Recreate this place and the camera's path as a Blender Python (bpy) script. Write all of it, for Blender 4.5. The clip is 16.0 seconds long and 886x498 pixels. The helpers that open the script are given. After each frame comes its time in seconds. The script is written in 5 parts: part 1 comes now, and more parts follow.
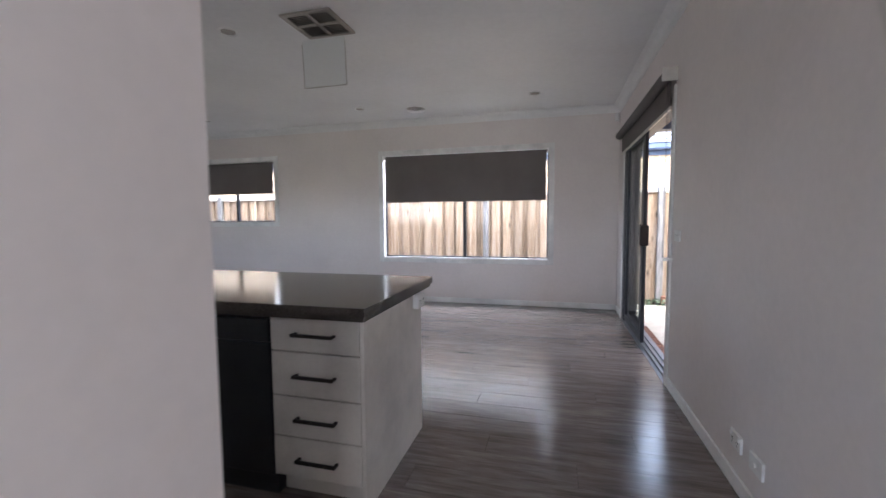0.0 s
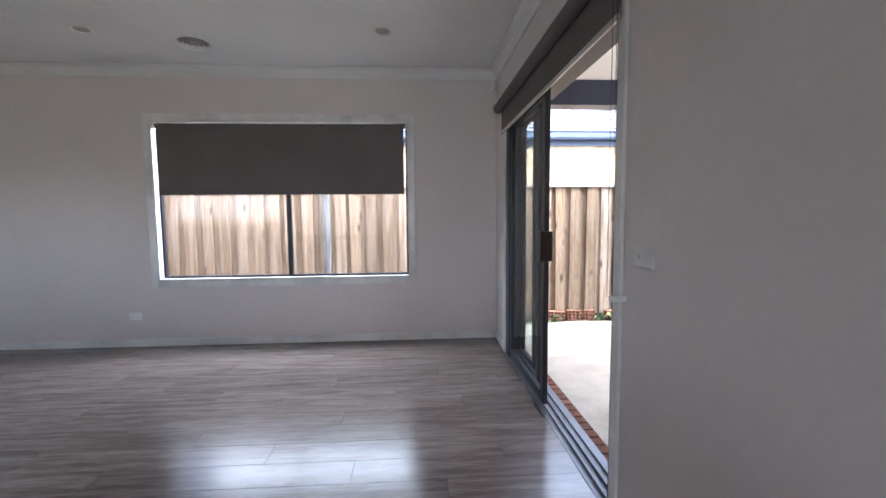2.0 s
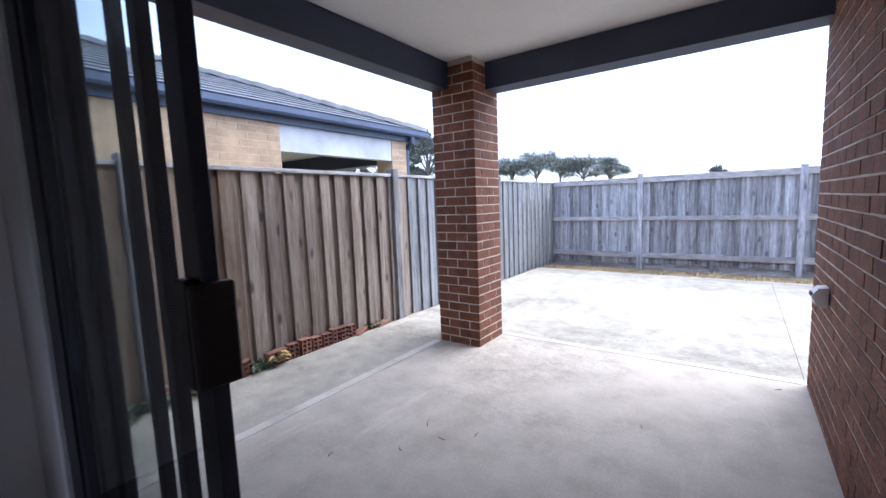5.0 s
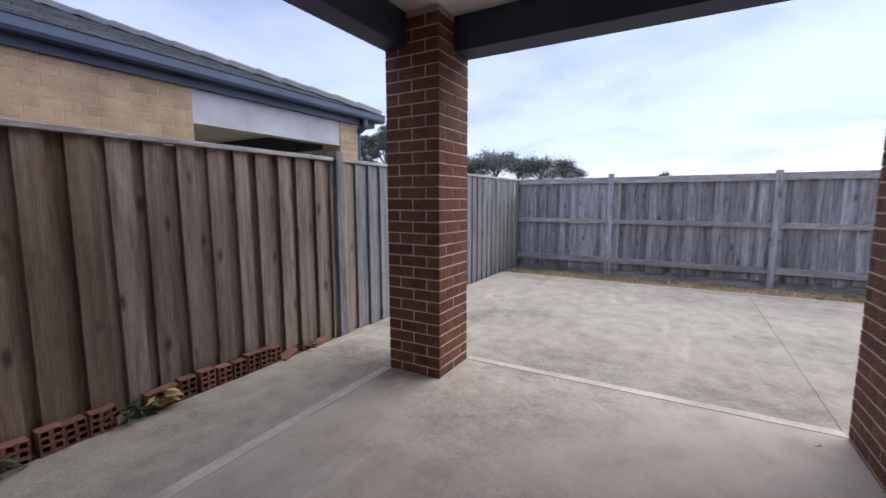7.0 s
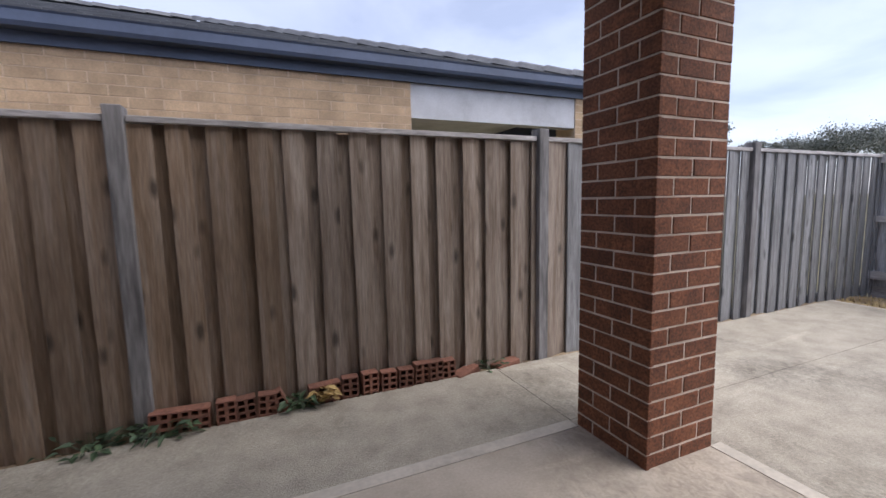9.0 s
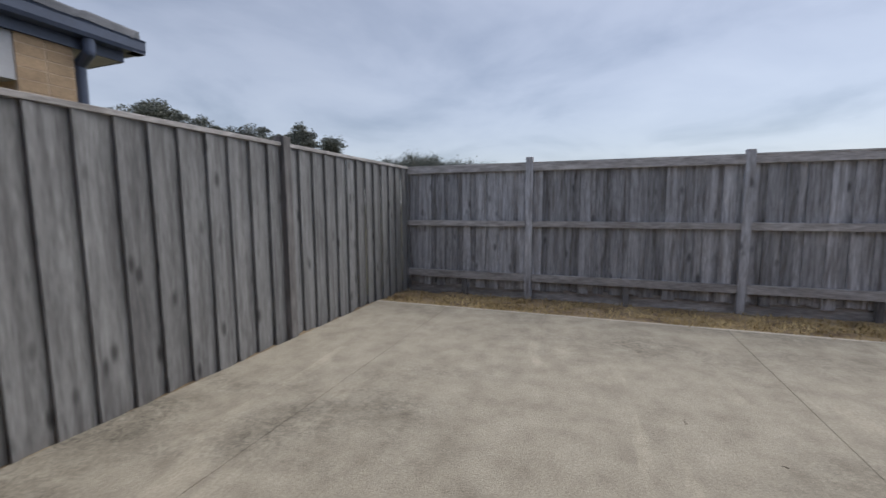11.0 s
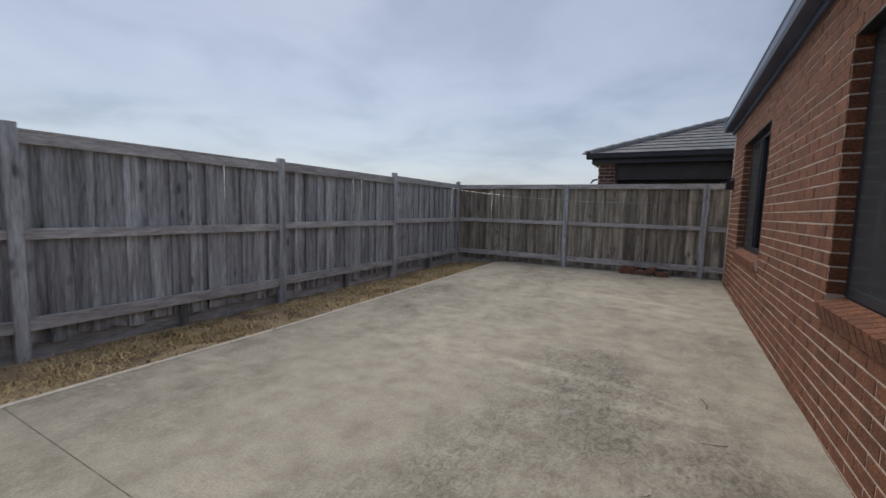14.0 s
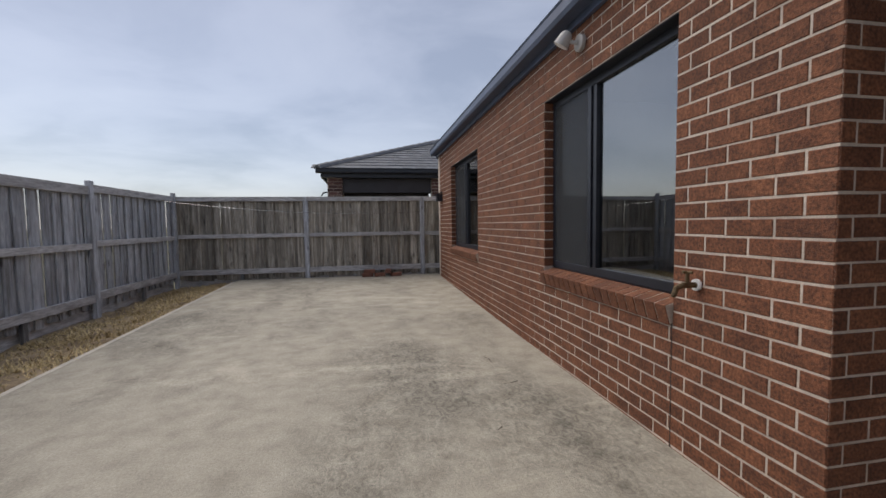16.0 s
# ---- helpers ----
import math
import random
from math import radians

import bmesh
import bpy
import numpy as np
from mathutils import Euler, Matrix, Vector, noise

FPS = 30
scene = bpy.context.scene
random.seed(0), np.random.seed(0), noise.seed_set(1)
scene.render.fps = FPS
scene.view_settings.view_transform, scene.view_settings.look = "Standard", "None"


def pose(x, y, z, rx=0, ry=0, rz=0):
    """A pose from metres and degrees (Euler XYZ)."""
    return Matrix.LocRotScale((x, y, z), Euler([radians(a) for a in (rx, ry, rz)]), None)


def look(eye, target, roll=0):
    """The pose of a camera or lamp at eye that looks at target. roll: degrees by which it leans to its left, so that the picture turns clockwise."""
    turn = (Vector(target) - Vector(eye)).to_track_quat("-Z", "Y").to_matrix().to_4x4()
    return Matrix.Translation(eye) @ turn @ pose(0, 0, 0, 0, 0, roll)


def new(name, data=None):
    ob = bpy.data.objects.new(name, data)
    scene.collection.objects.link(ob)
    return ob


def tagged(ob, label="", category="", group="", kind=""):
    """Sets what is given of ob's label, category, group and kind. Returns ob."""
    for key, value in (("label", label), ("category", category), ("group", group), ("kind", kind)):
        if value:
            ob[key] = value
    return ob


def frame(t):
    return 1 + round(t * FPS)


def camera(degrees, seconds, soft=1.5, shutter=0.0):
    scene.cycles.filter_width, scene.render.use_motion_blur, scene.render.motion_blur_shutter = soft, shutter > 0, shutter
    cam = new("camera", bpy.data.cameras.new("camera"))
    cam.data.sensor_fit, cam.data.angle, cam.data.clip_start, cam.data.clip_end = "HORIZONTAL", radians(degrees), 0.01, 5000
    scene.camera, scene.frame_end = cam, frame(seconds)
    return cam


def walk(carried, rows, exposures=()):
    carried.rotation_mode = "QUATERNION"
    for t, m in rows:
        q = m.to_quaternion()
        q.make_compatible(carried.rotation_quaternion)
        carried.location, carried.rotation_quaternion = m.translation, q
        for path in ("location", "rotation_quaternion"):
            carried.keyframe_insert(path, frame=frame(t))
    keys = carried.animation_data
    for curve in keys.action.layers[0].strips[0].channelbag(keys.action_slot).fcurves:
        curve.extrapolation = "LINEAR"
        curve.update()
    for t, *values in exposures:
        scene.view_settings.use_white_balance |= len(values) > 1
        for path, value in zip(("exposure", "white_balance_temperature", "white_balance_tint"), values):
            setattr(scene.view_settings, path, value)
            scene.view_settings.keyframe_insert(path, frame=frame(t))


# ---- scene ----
cam = camera(93.6, 16.0, soft=1.5, shutter=0.2)
PATH = [
    (0, (0.816, 0.874, 1.342), (0.301, 2.801, 1.197), -0.4),
    (0.5, (0.819, 1.294, 1.354), (0.585, 3.274, 1.201), 0.3),
    (1, (0.809, 1.753, 1.345), (0.795, 3.748, 1.212), 0.1),
    (1.5, (0.819, 2.175, 1.356), (0.916, 4.167, 1.199), -0.5),
    (2, (0.835, 2.618, 1.367), (0.953, 4.608, 1.209), -0.5),
    (2.5, (0.842, 3.076, 1.379), (1.138, 5.049, 1.233), -1.4),
    (3, (0.869, 3.41, 1.4), (1.396, 5.331, 1.221), -1.7),
    (3.5, (0.95, 3.77, 1.393), (1.833, 5.554, 1.192), -1.3),
    (4, (0.983, 4.075, 1.417), (2.284, 5.579, 1.202), -1.9),
    (4.2, (1.019, 4.164, 1.409), (2.418, 5.576, 1.185), -1.4),
    (4.5, (1.107, 4.291, 1.394), (2.606, 5.597, 1.172), -1.7),
    (6.8, (1.973, 4.863, 1.388), (3.737, 5.776, 1.15), -0.4),
    (7, (2.016, 4.925, 1.355), (3.74, 5.91, 1.118), -0.1),
    (7.5, (2.129, 5.05, 1.252), (3.565, 6.423, 1.018), -0.2),
    (8, (2.373, 5.02, 1.278), (3.086, 6.875, 1.052), -1.7),
    (10.3, (4.148, 5.348, 1.232), (5.579, 6.728, 1.014), 0.1),
    (10.5, (4.324, 5.34, 1.224), (5.915, 6.533, 1.011), -0.0),
    (11, (4.692, 5.254, 1.207), (6.56, 5.935, 0.993), -0.3),
    (11.5, (4.969, 5.197, 1.183), (6.937, 5.494, 0.984), -0.0),
    (12, (5.119, 5.217, 1.222), (7.071, 4.835, 1.007), 0.3),
    (12.5, (5.267, 5.19, 1.209), (6.999, 4.212, 0.993), 0.4),
    (13, (5.425, 5.083, 1.213), (6.896, 3.745, 0.993), 1.0),
    (13.5, (5.663, 4.923, 1.209), (6.903, 3.367, 1.005), 1.0),
    (14, (5.876, 4.838, 1.228), (6.838, 3.095, 1.037), 1.6),
    (14.5, (6.171, 4.815, 1.213), (6.783, 2.918, 1.051), 1.0),
    (15, (6.326, 4.976, 1.219), (6.552, 2.995, 1.064), 1.0),
    (15.5, (6.548, 5.132, 1.255), (6.415, 3.142, 1.108), 0.3),
    (16, (6.642, 5.159, 1.194), (6.278, 3.196, 1.074), -0.8),
]
# the clip's camera darkens as it leaves the room
EXPOSURES = [(0.0, 4.18, 6000, 10), (0.5, 4.42, 6200, 12), (1.0, 4.38, 6100, 11), (2.0, 4.0, 5950, 10), (2.5, 3.85, 5850, 10), (3.0, 3.6, 5750, 11), (3.5, 3.15, 5650, 12), (4.0, 2.62, 5450, 13), (4.7, 2.1, 5350, 14),
             (6.8, 0.75, 5900, 18), (7.5, 0.65, 5950, 17), (8.2, 1.0, 6050, 18), (10.3, 0.36, 6350, 12), (11.5, -0.06, 6400, 11), (12.5, -0.1, 6400, 12), (14.5, -0.08, 6500, 10), (16.0, 0.1, 6550, 12)]
walk(cam, [(t, look(eye, target, roll)) for t, eye, target, roll in PATH], EXPOSURES)

# ---- sky and sun: overcast ----
world = bpy.data.worlds.new("overcast_sky")
scene.world = world
world.use_nodes = True
wt = world.node_tree
wt.nodes.clear()
SUN_EL, SUN_ROT = radians(55), radians(130)


def wnode(kind, **props):
    n = wt.nodes.new(kind)
    for k, v in props.items():
        if k == "loc":
            continue
        n.inputs[k].default_value = v
    return n


sky = wt.nodes.new("ShaderNodeTexSky")
sky.sky_type = 'NISHITA'
sky.sun_disc = False
sky.sun_elevation, sky.sun_rotation = SUN_EL, SUN_ROT
bg_sky = wnode("ShaderNodeBackground", Strength=0.05)
wt.links.new(sky.outputs[0], bg_sky.inputs["Color"])
# cloud deck: broad banks and finer streaks, flattened towards the horizon
geo = wt.nodes.new("ShaderNodeTexCoord")
sep = wt.nodes.new("ShaderNodeSeparateXYZ")
wt.links.new(geo.outputs["Generated"], sep.inputs[0])
den = wt.nodes.new("ShaderNodeMath")
den.operation = 'ADD'
den.inputs[1].default_value = 0.16
ab = wt.nodes.new("ShaderNodeMath")
ab.operation = 'ABSOLUTE'
wt.links.new(sep.outputs[2], ab.inputs[0])
wt.links.new(ab.outputs[0], den.inputs[0])
comb = wt.nodes.new("ShaderNodeCombineXYZ")
for i in (0, 1):
    d = wt.nodes.new("ShaderNodeMath")
    d.operation = 'DIVIDE'
    wt.links.new(sep.outputs[i], d.inputs[0])
    wt.links.new(den.outputs[0], d.inputs[1])
    wt.links.new(d.outputs[0], comb.inputs[i])
n1 = wnode("ShaderNodeTexNoise", Scale=1.15, Detail=7.0, Roughness=0.52, Distortion=0.35)
wt.links.new(comb.outputs[0], n1.inputs["Vector"])
ramp = wt.nodes.new("ShaderNodeValToRGB")
wt.links.new(n1.outputs["Fac"], ramp.inputs[0])
e = ramp.color_ramp.elements
e[0].position, e[0].color = 0.34, (0.265, 0.285, 0.34, 1)
e[1].position, e[1].color = 0.70, (0.445, 0.465, 0.52, 1)
m = ramp.color_ramp.elements.new(0.52)
m.color = (0.385, 0.405, 0.465, 1)
bg_cloud = wnode("ShaderNodeBackground", Strength=0.84)
wt.links.new(ramp.outputs[0], bg_cloud.inputs["Color"])
add = wt.nodes.new("ShaderNodeAddShader")
out = wt.nodes.new("ShaderNodeOutputWorld")
wt.links.new(bg_sky.outputs[0], add.inputs[0])
wt.links.new(bg_cloud.outputs[0], add.inputs[1])
wt.links.new(add.outputs[0], out.inputs[0])

sun_data = bpy.data.lights.new("sun", 'SUN')
sun_data.energy, sun_data.angle, sun_data.color = 2.1, radians(60), (1.0, 0.93, 0.83)
sun = new("sun", sun_data)
sun.matrix_world = look((8 + 20 * math.cos(SUN_EL) * math.sin(SUN_ROT), 20 * math.cos(SUN_EL) * math.cos(SUN_ROT), 20 * math.sin(SUN_EL)), (8, 0, 0))


def daylight(name, eye, target, w, h, watts):
    """An area lamp: sky light entering through an opening, and one added fill."""
    d = bpy.data.lights.new(name, 'AREA')
    d.shape, d.size, d.size_y, d.energy, d.color = 'RECTANGLE', w, h, watts, (0.90, 0.935, 1.0)
    new(name, d).matrix_world = look(eye, target)


daylight("daylight_living_window", (-0.5, 7.45, 2.15), (-0.5, 6.3, 0.9), 2.4, 0.7, 7.5)
daylight("daylight_kitchen_window", (-5.0, 7.45, 2.3), (-5.0, 6.3, 1.4), 2.5, 0.6, 5.5)
daylight("daylight_entry", (1.0, -1.55, 1.25), (0.45, -0.4, 1.25), 0.8, 2.0, 2.1)
# added fill lamp, out of view, to brighten the island fronts
daylight("fill_kitchen_back", (-3.6, 1.40, 1.6), (-3.6, 3, 1.4), 2.4, 0.8, 0.75)


# ---- materials ----
def material(name, base, rough=0.6, metal=0.0, dark=None, light=None, scale=3.0, fine=60.0, bump=0.0, bump_scale=40.0,
             stretch=(1, 1, 1), random_amount=0.0, fine_amount=0.25, coords="Object", spec=0.5, coat=0.0, island=False, knots=0.0, spread=0.14, stains=0.0):
    """Base colour with broad stains, fine grain, piece-to-piece variation and relief."""
    m = bpy.data.materials.new(name)
    m.use_nodes = True
    nt = m.node_tree
    b = nt.nodes["Principled BSDF"]
    b.inputs["Roughness"].default_value, b.inputs["Metallic"].default_value = rough, metal
    b.inputs["Specular IOR Level"].default_value = spec
    b.inputs["Coat Weight"].default_value = coat
    dark = dark or tuple(c * 0.8 for c in base)
    light = light or tuple(min(1, c * 1.15) for c in base)
    tc = nt.nodes.new("ShaderNodeTexCoord")
    mp = nt.nodes.new("ShaderNodeMapping")
    mp.inputs["Scale"].default_value = stretch
    info = nt.nodes.new("ShaderNodeObjectInfo")
    vec = tc.outputs[coords]
    if random_amount:
        sh = nt.nodes.new("ShaderNodeVectorMath")
        sh.operation = 'MULTIPLY_ADD'
        nt.links.new(info.outputs["Random"], sh.inputs[0])
        sh.inputs[1].default_value = (37, 19, 53)
        nt.links.new(vec, sh.inputs[2])
        vec = sh.outputs[0]
    nt.links.new(vec, mp.inputs[0])
    big = nt.nodes.new("ShaderNodeTexNoise")
    big.inputs["Scale"].default_value, big.inputs["Detail"].default_value, big.inputs["Roughness"].default_value = scale, 9, 0.6
    small = nt.nodes.new("ShaderNodeTexNoise")
    small.inputs["Scale"].default_value, small.inputs["Detail"].default_value = fine, 3
    nt.links.new(mp.outputs[0], big.inputs["Vector"])
    nt.links.new(mp.outputs[0], small.inputs["Vector"])
    r = nt.nodes.new("ShaderNodeValToRGB")
    el = r.color_ramp.elements
    el[0].position, el[0].color = 0.5 - spread, (*dark, 1)
    el[1].position, el[1].color = 0.5 + spread, (*light, 1)
    mid = el.new(0.5)
    mid.color = (*base, 1)
    nt.links.new(big.outputs["Fac"], r.inputs[0])
    mul = nt.nodes.new("ShaderNodeMapRange")
    mul.inputs["From Min"].default_value, mul.inputs["From Max"].default_value = 0.3, 0.7
    mul.inputs["To Min"].default_value, mul.inputs["To Max"].default_value = 1 - fine_amount, 1 + fine_amount
    nt.links.new(small.outputs["Fac"], mul.inputs["Value"])
    val = mul.outputs[0]
    if random_amount:
        rr = nt.nodes.new("ShaderNodeMapRange")
        rr.inputs["To Min"].default_value, rr.inputs["To Max"].default_value = 1 - random_amount, 1 + random_amount
        if island:
            gi = nt.nodes.new("ShaderNodeNewGeometry")
            nt.links.new(gi.outputs["Random Per Island"], rr.inputs["Value"])
        else:
            nt.links.new(info.outputs["Random"], rr.inputs["Value"])
        mm = nt.nodes.new("ShaderNodeMath")
        mm.operation = 'MULTIPLY'
        nt.links.new(val, mm.inputs[0])
        nt.links.new(rr.outputs[0], mm.inputs[1])
        val = mm.outputs[0]
    sc = nt.nodes.new("ShaderNodeVectorMath")
    sc.operation = 'SCALE'
    nt.links.new(r.outputs[0], sc.inputs[0])
    nt.links.new(val, sc.inputs["Scale"])
    colour = sc.outputs[0]
    if stains:
        def noise_range(scale, stretch_xy, lo, hi, to0, to1, detail=8, distortion=0.0):
            q = nt.nodes.new("ShaderNodeMapping")
            q.inputs["Scale"].default_value, q.inputs["Rotation"].default_value = (*stretch_xy, 1), (0, 0, 0.35)
            nt.links.new(vec, q.inputs[0])
            n = nt.nodes.new("ShaderNodeTexNoise")
            n.inputs["Scale"].default_value, n.inputs["Detail"].default_value, n.inputs["Roughness"].default_value, n.inputs["Distortion"].default_value = scale, detail, 0.66, distortion
            nt.links.new(q.outputs[0], n.inputs["Vector"])
            g = nt.nodes.new("ShaderNodeMapRange")
            g.inputs["From Min"].default_value, g.inputs["From Max"].default_value = lo, hi
            g.inputs["To Min"].default_value, g.inputs["To Max"].default_value = to0, to1
            nt.links.new(n.outputs["Fac"], g.inputs["Value"])
            return g.outputs[0]

        def combine(op, a, b, c=None):
            q = nt.nodes.new("ShaderNodeMath")
            q.operation = op
            for k, v in enumerate((a, b, c)):
                if isinstance(v, (int, float)):
                    q.inputs[k].default_value = v
                elif v is not None:
                    nt.links.new(v, q.inputs[k])
            return q.outputs[0]

        area = noise_range(0.42, (1.0, 0.7), 0.46, 0.60, 0.0, 1.0, 4)
        scaly = noise_range(22.0, (1.0, 0.7), 0.40, 0.64, 0.0, 1.0, 6, 1.4)
        blots = noise_range(1.7, (1.0, 0.5), 0.44, 0.64, 0.0, 1.0, 10, 0.5)
        pale = noise_range(0.8, (0.45, 1.7), 0.585, 0.64, 0.0, 1.0, 10, 1.2)
        tone = combine('MULTIPLY_ADD', combine('MULTIPLY', area, scaly), -1.25 * stains, 1.0)
        tone = combine('MULTIPLY_ADD', combine('MULTIPLY', area, blots), -0.75 * stains, tone)
        tone = combine('MULTIPLY_ADD', pale, 0.5 * stains, tone)
        ss_ = nt.nodes.new("ShaderNodeVectorMath")
        ss_.operation = 'SCALE'
        nt.links.new(colour, ss_.inputs[0])
        nt.links.new(tone, ss_.inputs["Scale"])
        colour = ss_.outputs[0]
    if knots:
        km = nt.nodes.new("ShaderNodeMapping")
        km.inputs["Scale"].default_value = (6.5, 6.5, 2.6)
        nt.links.new(vec, km.inputs[0])
        vo = nt.nodes.new("ShaderNodeTexVoronoi")
        vo.inputs["Scale"].default_value = 1.0
        nt.links.new(km.outputs[0], vo.inputs["Vector"])
        kr = nt.nodes.new("ShaderNodeMapRange")
        kr.inputs["From Min"].default_value, kr.inputs["From Max"].default_value = 0.07, 0.2
        kr.inputs["To Min"].default_value, kr.inputs["To Max"].default_value = 1 - knots, 1.0
        nt.links.new(vo.outputs["Distance"], kr.inputs["Value"])
        ks = nt.nodes.new("ShaderNodeVectorMath")
        ks.operation = 'SCALE'
        nt.links.new(colour, ks.inputs[0])
        nt.links.new(kr.outputs[0], ks.inputs["Scale"])
        colour = ks.outputs[0]
    nt.links.new(colour, b.inputs["Base Color"])
    if bump:
        bn = nt.nodes.new("ShaderNodeTexNoise")
        bn.inputs["Scale"].default_value, bn.inputs["Detail"].default_value = bump_scale, 4
        nt.links.new(mp.outputs[0], bn.inputs["Vector"])
        bp = nt.nodes.new("ShaderNodeBump")
        bp.inputs["Strength"].default_value, bp.inputs["Distance"].default_value = bump, 0.01
        nt.links.new(bn.outputs["Fac"], bp.inputs["Height"])
        nt.links.new(bp.outputs[0], b.inputs["Normal"])
    return m


def glass_material(name, tint, gloss=0.03):
    m = bpy.data.materials.new(name)
    m.use_nodes = True
    nt = m.node_tree
    nt.nodes.clear()
    o = nt.nodes.new("ShaderNodeOutputMaterial")
    t = nt.nodes.new("ShaderNodeBsdfTransparent")
    t.inputs[0].default_value = (*tint, 1)
    g = nt.nodes.new("ShaderNodeBsdfGlossy")
    g.inputs["Roughness"].default_value = 0.0
    lw = nt.nodes.new("ShaderNodeLayerWeight")
    lw.inputs["Blend"].default_value = 0.5
    pw = nt.nodes.new("ShaderNodeMath")
    pw.operation = 'POWER'
    pw.inputs[1].default_value = 5.0
    nt.links.new(lw.outputs["Facing"], pw.inputs[0])
    f = nt.nodes.new("ShaderNodeMapRange")
    f.inputs["To Min"].default_value, f.inputs["To Max"].default_value = gloss, 0.45
    nt.links.new(pw.outputs[0], f.inputs["Value"])
    x = nt.nodes.new("ShaderNodeMixShader")
    nt.links.new(f.outputs[0], x.inputs[0])
    nt.links.new(t.outputs[0], x.inputs[1])
    nt.links.new(g.outputs[0], x.inputs[2])
    nt.links.new(x.outputs[0], o.inputs[0])
    return m


PAINT = material("wall_paint", (0.735, 0.678, 0.652), 0.55, scale=1.2, fine=25, fine_amount=0.02, dark=(0.705, 0.648, 0.622), light=(0.755, 0.698, 0.672), bump=0.03, bump_scale=180)
CEILING = material("ceiling_paint", (0.78, 0.77, 0.76), 0.8, scale=1.0, fine=20, fine_amount=0.02, dark=(0.75, 0.74, 0.73), light=(0.80, 0.79, 0.78))
TRIM = material("white_gloss_trim", (0.76, 0.75, 0.73), 0.3, fine_amount=0.03, scale=2)
LAMINATE = material("laminate_plank", (0.165, 0.132, 0.116), 0.2, dark=(0.11, 0.087, 0.075), light=(0.215, 0.176, 0.155), scale=2.2, fine=9, stretch=(1.1, 11, 1),
                    random_amount=0.16, fine_amount=0.22, bump=0.03, bump_scale=14, spec=0.7)
BENCH = material("dark_stone_benchtop", (0.072, 0.06, 0.053), 0.14, dark=(0.055, 0.045, 0.04), light=(0.095, 0.08, 0.07), scale=5, fine=220, fine_amount=0.35)
CABINET = material("white_laminate_cabinet", (0.60, 0.56, 0.51), 0.4, fine_amount=0.02, scale=2)
APPLIANCE = material("black_appliance", (0.018, 0.019, 0.022), 0.3, scale=4, fine_amount=0.1)
BLACK_HANDLE = material("dark_metal_handle", (0.05, 0.042, 0.04), 0.35, 0.8, fine_amount=0.1)
CHROME = material("brushed_chrome", (0.62, 0.62, 0.63), 0.16, 1.0, fine_amount=0.04)
STEEL = material("stainless_sink", (0.45, 0.45, 0.46), 0.28, 1.0, fine_amount=0.08)
PLASTIC = material("white_plastic", (0.82, 0.81, 0.79), 0.35, fine_amount=0.02)
DARK_SLOT = material("dark_recess", (0.03, 0.03, 0.03), 0.8, fine_amount=0.1)
GRILLE = material("beige_vent_grille", (0.40, 0.36, 0.32), 0.6, fine_amount=0.1)
BLIND = material("charcoal_blockout_fabric", (0.15, 0.132, 0.125), 0.85, scale=2, fine=400, fine_amount=0.12, dark=(0.14, 0.122, 0.115), light=(0.16, 0.142, 0.135))
FRAME = material("charcoal_aluminium", (0.020, 0.022, 0.030), 0.38, 0.0, scale=4, fine_amount=0.08, spec=0.45)
STEELBLUE = material("blue_grey_colorbond", (0.075, 0.098, 0.155), 0.42, scale=1.5, fine=30, fine_amount=0.06)
TRACK = material("anodised_track", (0.17, 0.175, 0.19), 0.4, 0.5, fine_amount=0.1)
DULL_WHITE = material("dull_white_fitting", (0.42, 0.41, 0.40), 0.5, fine_amount=0.04)
BEAM = material("dark_blue_beam", (0.034, 0.045, 0.085), 0.5, scale=2, fine=40, fine_amount=0.08)
GLASS = glass_material("clear_glass", (0.965, 0.98, 0.98), 0.01)
GLASS_TINT = glass_material("tinted_window_glass", (0.93, 0.935, 0.945), 0.02)
GLASS_DARK = glass_material("house_window_glass", (0.62, 0.65, 0.64), 0.34)
SCREEN = glass_material("insect_screen", (0.62, 0.63, 0.65), 0.01)
mesh_out = SCREEN.node_tree.nodes["Material Output"]
mesh_mix = SCREEN.node_tree.nodes.new("ShaderNodeMixShader")
mesh_cloth = SCREEN.node_tree.nodes.new("ShaderNodeBsdfDiffuse")
mesh_cloth.inputs[0].default_value = (0.11, 0.115, 0.12, 1)
mesh_mix.inputs[0].default_value = 0.34
SCREEN.node_tree.links.new(mesh_out.inputs[0].links[0].from_socket, mesh_mix.inputs[1])
SCREEN.node_tree.links.new(mesh_cloth.outputs[0], mesh_mix.inputs[2])
SCREEN.node_tree.links.new(mesh_mix.outputs[0], mesh_out.inputs[0])
CONCRETE = material("broom_concrete", (0.375, 0.343, 0.277), 0.85, dark=(0.285, 0.257, 0.205), light=(0.445, 0.411, 0.338), scale=5, fine=75, fine_amount=0.15, spread=0.22, bump=0.6, bump_scale=120, stains=0.34)
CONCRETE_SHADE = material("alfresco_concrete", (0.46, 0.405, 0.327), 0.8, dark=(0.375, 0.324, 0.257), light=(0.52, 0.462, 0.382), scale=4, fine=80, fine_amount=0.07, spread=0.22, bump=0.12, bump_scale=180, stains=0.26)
CONCRETE_EDGE = material("trowelled_concrete_edge", (0.50, 0.46, 0.39), 0.75, scale=3, fine=40, fine_amount=0.08)
